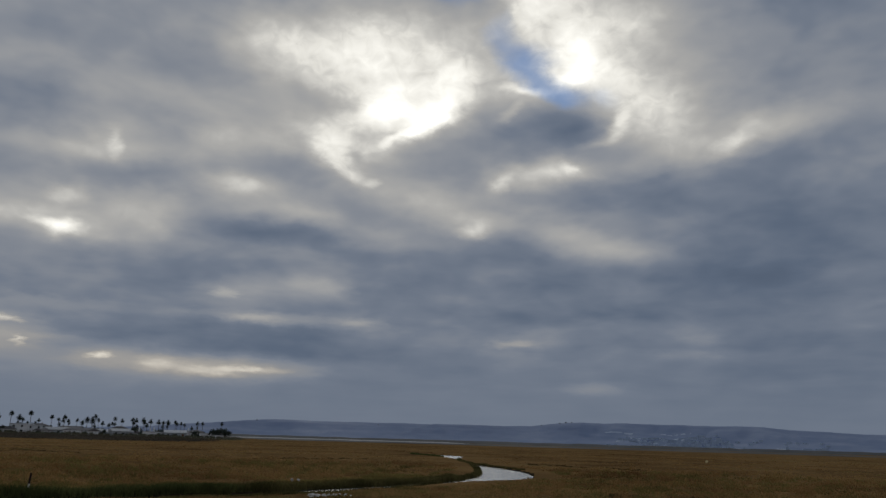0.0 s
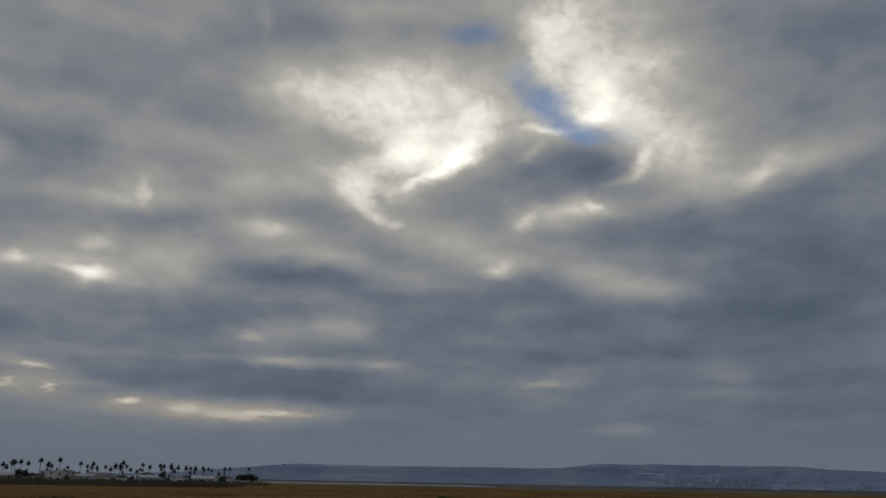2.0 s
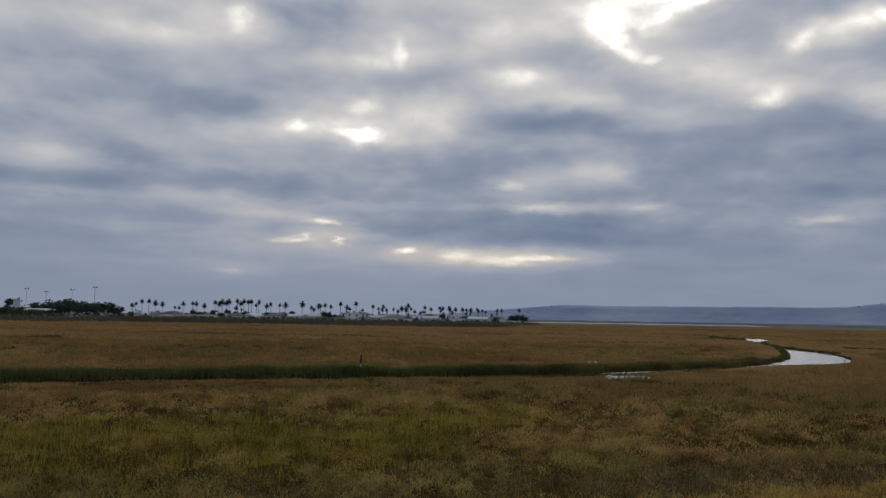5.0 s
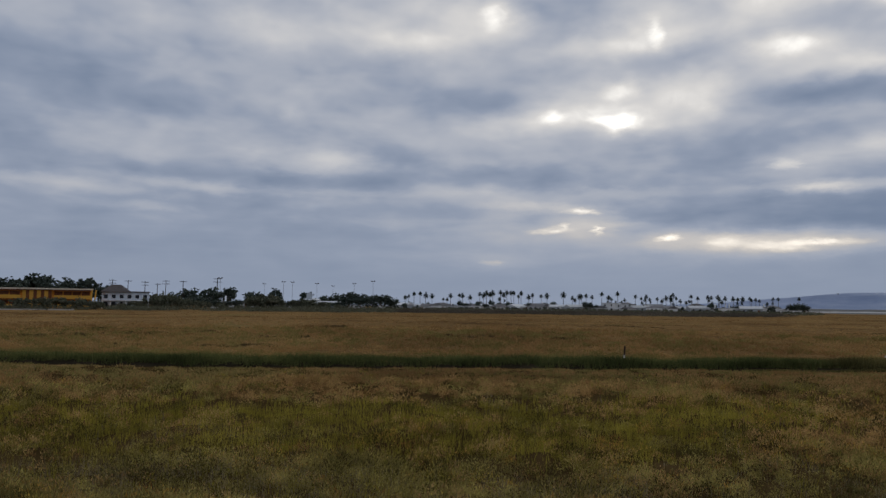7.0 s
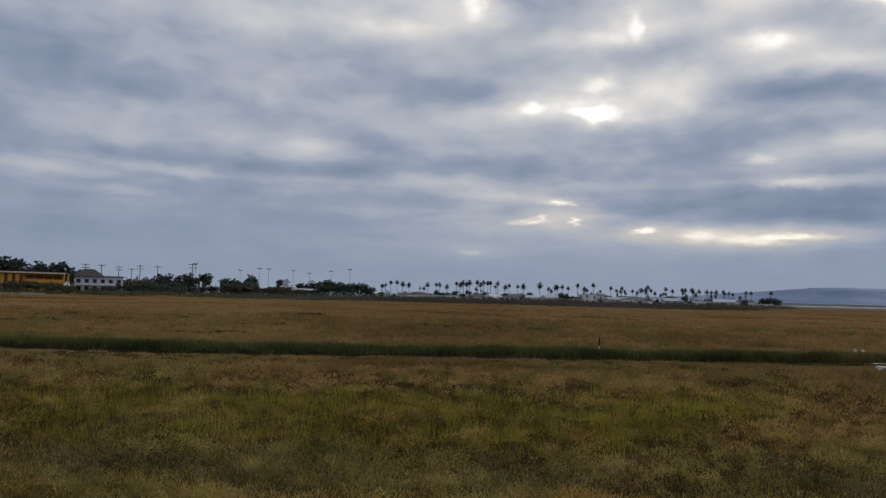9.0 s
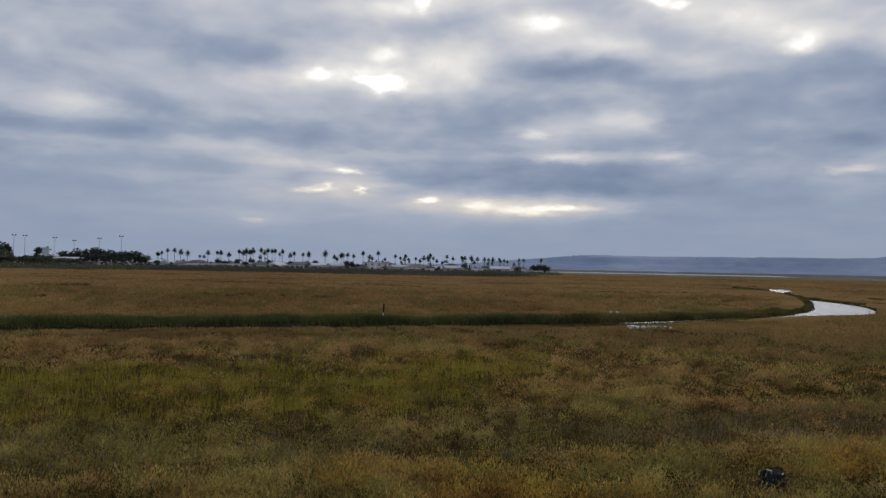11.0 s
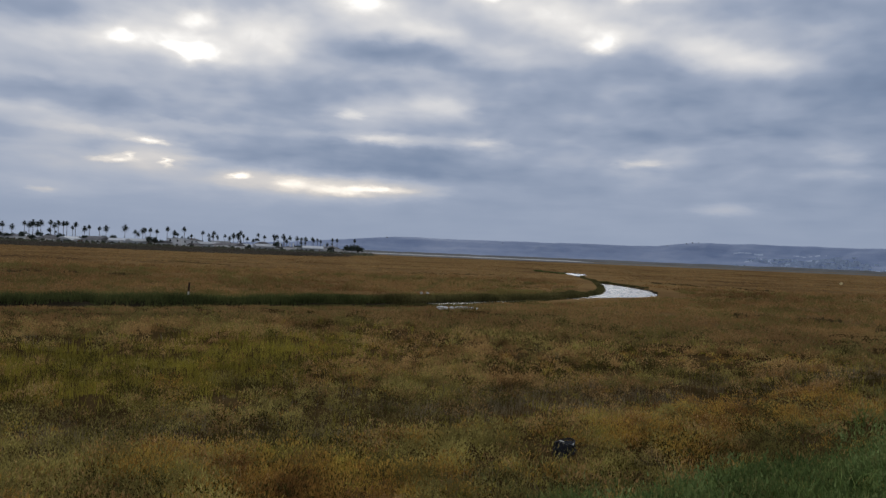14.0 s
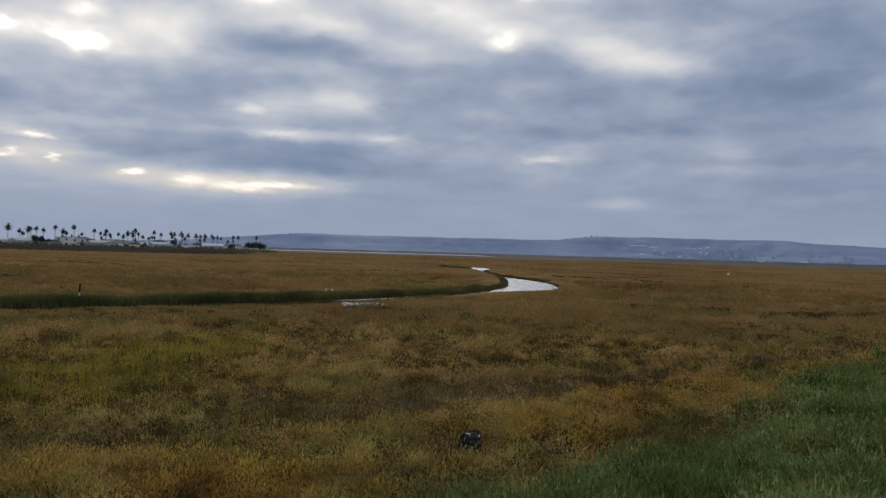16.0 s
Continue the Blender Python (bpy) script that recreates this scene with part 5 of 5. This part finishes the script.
def house(label, wide, deep, storeys, roof, wall, roofing, seed):
    rng = random.Random(seed)
    h = 2.75 * storeys
    home = tagged(new("house"), label, "house")
    bm = boxed(-wide / 2, 0, -0.6, wide / 2, deep, h)
    if roof == "gable":
        ym = deep / 2
        for x in (-wide / 2, wide / 2 - 0.2):
            a = [bm.verts.new(p) for p in ((x, 0.02, h), (x, deep - 0.02, h), (x, ym, h + deep * 0.2 - 0.05))]
            b = [bm.verts.new(v.co + Vector((0.2, 0, 0))) for v in a]
            bm.faces.new(a), bm.faces.new(b[::-1])
    part("wall", bm, wall, home)
    bm = bmesh.new()
    if roof == "flat":
        box(bm, -wide / 2 - 0.3, -0.3, h, wide / 2 + 0.3, deep + 0.3, h + 0.35)
    else:
        gable(bm, -wide / 2, wide / 2, 0, deep, h + 0.165, deep * 0.2, 0.45, deep * 0.4 if roof == "hip" else 0)
    r = part("roof", bm, roofing, home)
    if rng.random() < 0.5:
        x = rng.uniform(-wide * 0.3, wide * 0.3)
        part("chimney", boxed(x, deep * 0.6, h + 0.3, x + 0.7, deep * 0.6 + 0.6, h + deep * 0.2 + 0.8), wall, r)
    n = max(2, int(wide / 3.4))
    door = rng.randrange(n)
    for s in range(storeys):
        for k in range(n):
            x = -wide / 2 + wide * (k + 0.5) / n
            if s == 0 and k == door:
                part("door", boxed(x - 0.5, -0.07, 0.0, x + 0.5, 0.02, 2.1), M_BROWN, home)
            else:
                window(home, x, 0, s * 2.75 + 0.9, rng.uniform(1.1, 1.9), 1.25, 0, M_WHITE)
    return home


HOMES = [
    house("low white house with a grey gable roof", 14, 9, 1, "gable", M_WHITE, M_ROOF, 1),
    house("white house with a grey hip roof", 12, 9, 1, "hip", M_WHITE, M_ROOF, 2),
    house("two-storey beige house with a hip roof", 11, 9, 2, "hip", M_BEIGE, M_ROOF, 3),
    house("long white building with a pale flat roof", 20, 10, 1, "flat", M_WHITE, M_PALE_ROOF, 4),
    house("pale blue-grey house with a gable roof", 13, 8, 1, "gable", M_BLUEGREY, M_PALE_ROOF, 5),
    house("white two-storey house with a flat roof", 10, 9, 2, "flat", M_WHITE, M_PALE_ROOF, 6)]
for ob in HOMES:
    tagged(ob, group="houses of the seaside town")
az = 43.2
while az > 15.4:
    ob = HOMES[R.choice((0, 1, 3, 3, 4, 4, 5))]
    plant(ob, az, R.uniform(478, 494), az + R.uniform(-60, 60), R.uniform(0.6, 0.95))
    az -= R.uniform(0.5, 0.95)
az = 42.8
while az > 16.5:
    ob = HOMES[R.choice((0, 2, 3, 5, 1))]
    plant(ob, az, R.uniform(512, 540), az + R.uniform(-60, 60), R.uniform(0.55, 0.85))
    az -= R.uniform(1.2, 2.2)
# houses among the trees
for k, az, d, s in ((3, 54.2, 318, 0.95), (3, 50.7, 322, 0.75), (4, 47.7, 316, 0.8), (3, 46.2, 316, 0.6)):
    plant(HOMES[k], az, d, az + R.uniform(-8, 8), s)
# low houses filling the town
TOWN = random.Random(5)
az = 43.0
while az > 15.6:
    plant(HOMES[TOWN.choice((0, 1, 3, 4))], az, TOWN.uniform(497, 508), az + TOWN.uniform(-60, 60), TOWN.uniform(0.45, 0.75))
    az -= TOWN.uniform(0.6, 1.1)

# pale building with a square tower
chapel = tagged(new("chapel"), "pale blue-grey building with a square tower", "building")
part("wall", boxed(-3.6, 0, -0.6, 3.6, 9, 3.9), M_BLUEGREY, chapel)
part("tower", boxed(-1.9, 0.6, 3.5, 0.4, 3.2, 7.0), M_BLUEGREY, chapel)
bm = bmesh.new()
gable(bm, -3.6, 3.6, 0, 9, 4.07, 0.8, 0.3, 2.0)
part("roof", bm, M_PALE_ROOF, chapel)
for x in (-2.0, 0.2, 2.3):
    window(chapel, x, 0, 1.2, 1.0, 1.5, 0, M_WHITE)
place(chapel, 49.0, 326, 49)

# grey two-storey house with arches
villa = tagged(new("villa"), "pale grey two-storey house with a dark hip roof and arcade", "house")
part("wall", boxed(-7.5, 0, -0.6, 7.5, 9, 5.6), M_BLUEGREY, villa)
bm = bmesh.new()
gable(bm, -7.4, 1.2, -0.2, 8.8, 5.77, 2.5, 0.6, 3.4)
part("roof", bm, M_TILE, villa, "dark tiled hip roof")
bm = bmesh.new()
box(bm, 1.83, -0.35, 5.6, 7.9, 9.3, 5.95)
part("flat_roof", bm, M_ROOF, villa)
for k in range(6):
    x = -6.3 + k * 2.5
    # dark panel on the wall paints the shade inside an arcade arch
    bm = bmesh.new()
    box(bm, x - 0.7, -0.10, 0.1, x + 0.7, -0.01, 1.7)
    r = bmesh.ops.create_cone(bm, cap_ends=True, segments=20, radius1=0.7, radius2=0.7, depth=0.088)
    bmesh.ops.transform(bm, matrix=Matrix.Translation((x, -0.055, 1.7)) @ Matrix.Rotation(radians(90), 4, "X"), verts=r["verts"])
    part("arch_shade", bm, M_GLASS, villa)
    window(villa, x, 0, 3.5, 1.3, 1.3, 0, M_WHITE)
for k in range(7):
    part("column", boxed(-7.35 + k * 2.42, -1.5, -0.5, -7.05 + k * 2.42, -1.2, 2.75), M_WHITE, villa)
part("porch_roof", boxed(-7.6, -1.7, 2.75, 7.6, -0.003, 3.0), M_WHITE, villa)
place(villa, 61.4, 292, 61)

# long orange building: three blocks under a cream fascia
flats = tagged(new("apartment_building"), "long orange and golden two-storey building with cream fascia", "building")
for x0, x1, y, mat_ in ((-26, -9.6, 0.6, M_ORANGE), (-9.6, -1.2, -0.4, M_YELLOW), (-1.2, 10.5, 0.4, M_ORANGE)):
    w = part("wall", boxed(x0, y, -0.6, x1, 11, 6.0), mat_, flats)
    part("fascia", boxed(x0 - 0.25, y - 0.7, 6.0, x1 + 0.25, 11.4, 6.45), M_CREAM, flats)
    part("soffit", boxed(x0 - 0.1, y - 0.5, 5.78, x1 + 0.1, y + 0.3, 5.996), M_BROWN, flats)
    n = int((x1 - x0) / 2.9)
    if mat_ is M_YELLOW:
        for k in range(4):
            x = x0 + 1.0 + k * 2.1
            part("panel", boxed(x, y - 0.12, 0.2, x + 0.95, y + 0.02, 5.7), M_BROWN, flats, "red-brown vertical timber panel")
    else:
        for lvl in (0.3, 3.2):
            part("balcony", boxed(x0 + 0.5, y - 1.3, lvl + 2.35, x1 - 0.4, y + 0.01, lvl + 2.6), M_BROWN, flats, "red-brown balcony deck")
            part("parapet", boxed(x0 + 0.5, y - 1.36, lvl - 0.1, x1 - 0.4, y - 1.24, lvl + 1.0), M_YELLOW, flats)
            # flat brown panels paint the shade of recessed gallery openings
            for k in range(n):
                xa, xb = x0 + 0.6 + k * (x1 - x0 - 1.1) / n, x0 + 0.35 + (k + 1) * (x1 - x0 - 1.1) / n
                part("gallery_shade_panel", boxed(xa, y - 0.05, lvl + 0.75, xb, y + 0.02, lvl + 2.2), M_BROWN, flats, "red-brown wall panel painting the shade of a gallery opening")
for x in (8.2, 9.4):
    bm = bmesh.new()
    tube(bm, (x + 1.6, -1.6, -0.5), (x + 2.2, -0.4, 6.0), 0.22, 0.22)
    part("brace", bm, M_YELLOW, flats)
place(flats, 65.6, 281, 65.6)

# poles
def utility_pole(tall, arms, label):
    p = tagged(new("utility_pole"), label, "utility pole", "utility poles")
    bm = bmesh.new()
    tube(bm, (0, 0, -0.6), (0, 0, tall), 0.17, 0.11)
    part("pole", bm, M_POLE, p)
    for k in range(arms):
        z = tall - 0.5 - 1.1 * k
        part("crossarm", boxed(-1.3, -0.19, z, 1.3, -0.07, z + 0.16), M_POLE, p)
        for x in (-1.15, -0.5, 0.5, 1.15):
            bm = bmesh.new()
            tube(bm, (x, -0.13, z + 0.163), (x, -0.13, z + 0.36), 0.06, 0.04, 6)
            part("insulator", bm, M_STEEL, p)
    return p


def floodlight(tall):
    p = tagged(new("floodlight_pole"), "tall thin steel pole with a lamp head", "lamp pole", "lamp poles")
    bm = bmesh.new()
    tube(bm, (0, 0, -0.6), (0, 0, tall), 0.10, 0.06)
    part("pole", bm, M_STEEL, p)
    part("crossarm", boxed(-0.9, -0.08, tall - 0.1, 0.9, 0.08, tall + 0.05), M_STEEL, p)
    for x in (-0.62, 0.62):
        part("lamp_head", boxed(x - 0.32, -0.3, tall + 0.053, x + 0.32, 0.25, tall + 0.4), M_POLE, p)
    return p


UP = [utility_pole(10.5, 2, "dark timber utility pole with two crossarms"), utility_pole(10.5, 1, "dark timber utility pole with one crossarm")]
for k, (az, h) in enumerate(((62.25, 11.7), (61.28, 11.5), (60.21, 11.1), (59.42, 10.3), (58.88, 11.8), (57.76, 11.7), (55.49, 13.2))):
    plant(UP[k % 2], az, 345, az + 8, h / 10.7)
FL = floodlight(13)
for az, h in ((55.3, 15.0), (52.29, 12.5), (50.96, 13.6), (50.34, 13.5), (48.61, 13.0), (47.47, 11.9), (45.95, 13.3), (44.60, 14.6)):
    plant(FL, az, 410, az, h / 13.2)

# concrete edge below the orange building
bm = bmesh.new()
for k in range(24):
    a = 72 - 7.6 * k / 24
    x0, y0 = polar(a, 254)
    z = float(land(np.array(x0), np.array(y0)))
    v = box(bm, -0.62, -0.5, -0.5, 0.81, 0.5, 0.35)
    bmesh.ops.transform(bm, matrix=Matrix.Translation((x0, y0, z)) @ Matrix.Rotation(radians(a), 4, "Z"), verts=v)
tagged(part("kerb", bm, M_SAND), "pale concrete edge by the marsh", "kerb", kind="structure")

# homes on the far hillside
def far_home(label, wide, deep, tall, wall):
    h = tagged(new("far_house"), label, "house", "houses on the far hill")
    part("wall", boxed(-wide / 2, 0, -8, wide / 2, deep, tall), wall, h)
    part("roof", boxed(-wide / 2 - 0.5, -0.5, tall, wide / 2 + 0.5, deep + 0.5, tall + 0.8), M_FARWHITE, h)
    return h


FAR = [far_home("white hillside house with a flat roof", 10, 10, 5, M_FARWHITE), far_home("pale grey hillside house", 14, 10, 4.5, M_FARWHITE), far_home("long white hillside block", 26, 12, 4.5, M_FARWHITE)]
for k in range(230):
    az = R.uniform(-25.5, -11.5) if k % 3 == 0 else R.gauss(-17, 1.8)
    r = R.uniform(2820, 3250)
    ob = FAR[R.choice((0, 0, 1, 1, 2))]
    x, y = polar(az, r)
    m = Matrix.Translation((x, y, hill_z(az, r) + 2)) @ Matrix.Rotation(radians(az + R.uniform(-40, 40)), 4, "Z")
    c = ob if ob.name not in used else copy_thing(ob, Matrix.Identity(4))
    used.add(ob.name)
    c.matrix_basis = m

# pale cut terraces on the far hillside
for az0, az1, r, tall in ((-11.3, -13.4, 3330, 8), (-13.0, -16.5, 3240, 5), (-14.5, -18.5, 3120, 5), (-12.0, -14.6, 3160, 4), (-17.0, -20.5, 3020, 5), (-19.5, -23.0, 2980, 4), (-15.0, -17.0, 3400, 5)):
    bm = bmesh.new()
    prev = None
    n = 26
    for k in range(n + 1):
        a = az0 + (az1 - az0) * k / n
        rr = r
        x, y = polar(a, rr)
        z = hill_z(a, rr) + 0.5
        h = tall * (0.35 + 0.5 * float(value_noise(np.array(k * 0.4), np.array(r * 0.01), 61)))
        x2, y2 = polar(a, r + 45)
        cur = [bm.verts.new((x, y, z - 3)), bm.verts.new((x + (x2 - x) * 0.2, y + (y2 - y) * 0.2, z + h)), bm.verts.new((x2, y2, z + h + 1.5))]
        if prev and float(value_noise(np.array(k * 0.45), np.array(r * 0.013), 66)) > 0.42:
            bm.faces.new((prev[0], cur[0], cur[1], prev[1]))
            bm.faces.new((prev[1], cur[1], cur[2], prev[2]))
        prev = cur
    tagged(part("terrace", bm, M_FARWHITE), "pale cut terrace on the far hillside", "terrace", "hillside terraces")

# lone trees and huts on the far ridge
for az, r, size in ((-8.2, 3560, 0.8), (-8.6, 3580, 1.0), (-9.0, 3570, 0.7), (-6.9, 3560, 0.8), (4.6, 3500, 0.6), (13.0, 3480, 0.9)):
    t = copy_thing(ROUND[1], Matrix.Identity(4))
    x, y = polar(az, r)
    t.matrix_basis = Matrix.Translation((x, y, hill_z(az, r) - 0.5)) @ Matrix.Diagonal((size, size, size, 1))

# ---- small things in the marsh ----
stake = tagged(new("marker_stake"), "slim marker stake, dark above and white below", "stake")
bm = bmesh.new()
tube(bm, (0, 0, -0.3), (0.005, 0, 0.40), 0.05, 0.047, 10)
part("lower_half", bm, M_PAINT, stake, "chipped white lower half")
bm = bmesh.new()
tube(bm, (0.005, 0, 0.40), (0.035, 0, 0.90), 0.052, 0.047, 10)
bmesh.ops.bevel(bm, geom=[e for e in bm.edges], offset=0.006, segments=1, affect="EDGES")
part("upper_half", bm, M_STAKE, stake, "dark stained upper half")
place(stake, 26.65, 37.7, 0, 0.84)


def lump(name, label, category, size, squash, material, az, d, seed, lift=0.0):
    rng = random.Random(seed)
    bm = bmesh.new()
    bmesh.ops.create_icosphere(bm, subdivisions=2, radius=size)
    off = Vector((rng.random() * 9, rng.random() * 9, rng.random() * 9))
    for v in bm.verts:
        v.co *= 0.75 + 0.6 * noise.noise(v.co * (1.8 / size) + off)
        v.co.z *= squash
    ob = tagged(part(name, bm, material), label, category)
    x, y = polar(az, d)
    ob.matrix_basis = Matrix.Translation((x, y, float(land(np.array(x), np.array(y))) + lift)) @ Matrix.Rotation(rng.uniform(0, 6.28), 4, "Z")
    return ob


for k, (az, d, s) in enumerate(((8.95, 38.2, 0.20), (8.6, 38.3, 0.15), (8.1, 38.6, 0.13), (7.75, 38.8, 0.12), (7.4, 39.0, 0.17), (7.1, 39.0, 0.18), (6.7, 39.3, 0.14), (6.3, 39.4, 0.10))):
    tagged(lump("debris", "bleached white scrap washed up beside the creek", "debris", s, 0.6, M_LITTER, az, d - 2.9, 200 + k, 0.12), group="washed-up scraps")
for k, (az, d) in enumerate(((10.35, 46.5), (9.9, 46.8))):
    tagged(lump("debris", "pale scrap caught in the marsh grass", "debris", 0.10, 1.0, M_LITTER, az, d, 220 + k, 0.2), group="washed-up scraps")
lump("float", "small pale yellow float lying in the marsh", "float", 0.3, 0.9, M_BUOY, -17.9, 150, 230, 0.3)

# crushed black wire crate in the plants
crate = tagged(new("black_crate"), "crumpled black plastic crate half sunk in marsh plants", "crate")
rng = random.Random(8)


def bent(u, v, f):
    """A point of the crate's dented wall."""
    a = u * 2 * math.pi
    r = 0.185 * (1 + 0.10 * math.sin(3 * a + 1) + 0.06 * math.sin(5 * a)) * (1 - 0.25 * v)
    return Vector((r * math.cos(a), r * math.sin(a) * 0.85, -0.05 + v * 0.25 + 0.03 * math.sin(2 * a)))


bm = bmesh.new()
grid = [[bm.verts.new(bent(k / 28, j / 5, 0) * 0.93) for k in range(28)] for j in range(6)]
for j in range(5):
    for k in range(28):
        bm.faces.new((grid[j][k], grid[j][(k + 1) % 28], grid[j + 1][(k + 1) % 28], grid[j + 1][k]))
bm.faces.new(grid[5])
part("body", bm, M_BLACK, crate)
for k in range(14):
    bm = bmesh.new()
    pts = [bent(k / 14 + 0.02 * rng.uniform(-1, 1), j / 5, 0) * 1.02 for j in range(6)]
    for a, b in zip(pts, pts[1:]):
        tube(bm, a, b, 0.009, 0.009, 6)
    part("rib", bm, M_BLACK, crate)
for j in (1, 3, 5):
    bm = bmesh.new()
    pts = [bent(k / 24, j / 5, 0) * 1.03 for k in range(25)]
    for a, b in zip(pts, pts[1:]):
        tube(bm, a, b, 0.011, 0.011, 6)
    part("hoop", bm, M_BLACK, crate)
# two short pale arcs along the rim
for u in (0.62, 0.86):
    bm = bmesh.new()
    pts = [bent(u + k * 0.012, 1.02, 0) * 1.05 for k in range(7)]
    for a, b in zip(pts, pts[1:]):
        tube(bm, a, b, 0.010, 0.010, 6)
    part("rim_scuff", bm, M_LITTER, crate, "short pale arc along the rim")
place(crate, -0.4, 9.55, 20, 0.80)

# dead snag at the creek's bend
bm = bmesh.new()
for k in range(7):
    a = rng.uniform(0, 6.28)
    tube(bm, (rng.uniform(-0.5, 0.5), rng.uniform(-0.2, 0.2), -0.3), (math.cos(a) * 0.8, math.sin(a) * 0.3, rng.uniform(0.3, 0.9)), 0.06, 0.02, 6)
snag = tagged(part("driftwood", bm, M_POLE), "dark dead branches snagged on the creek bank", "driftwood")
place(snag, -5.5, 66.5)
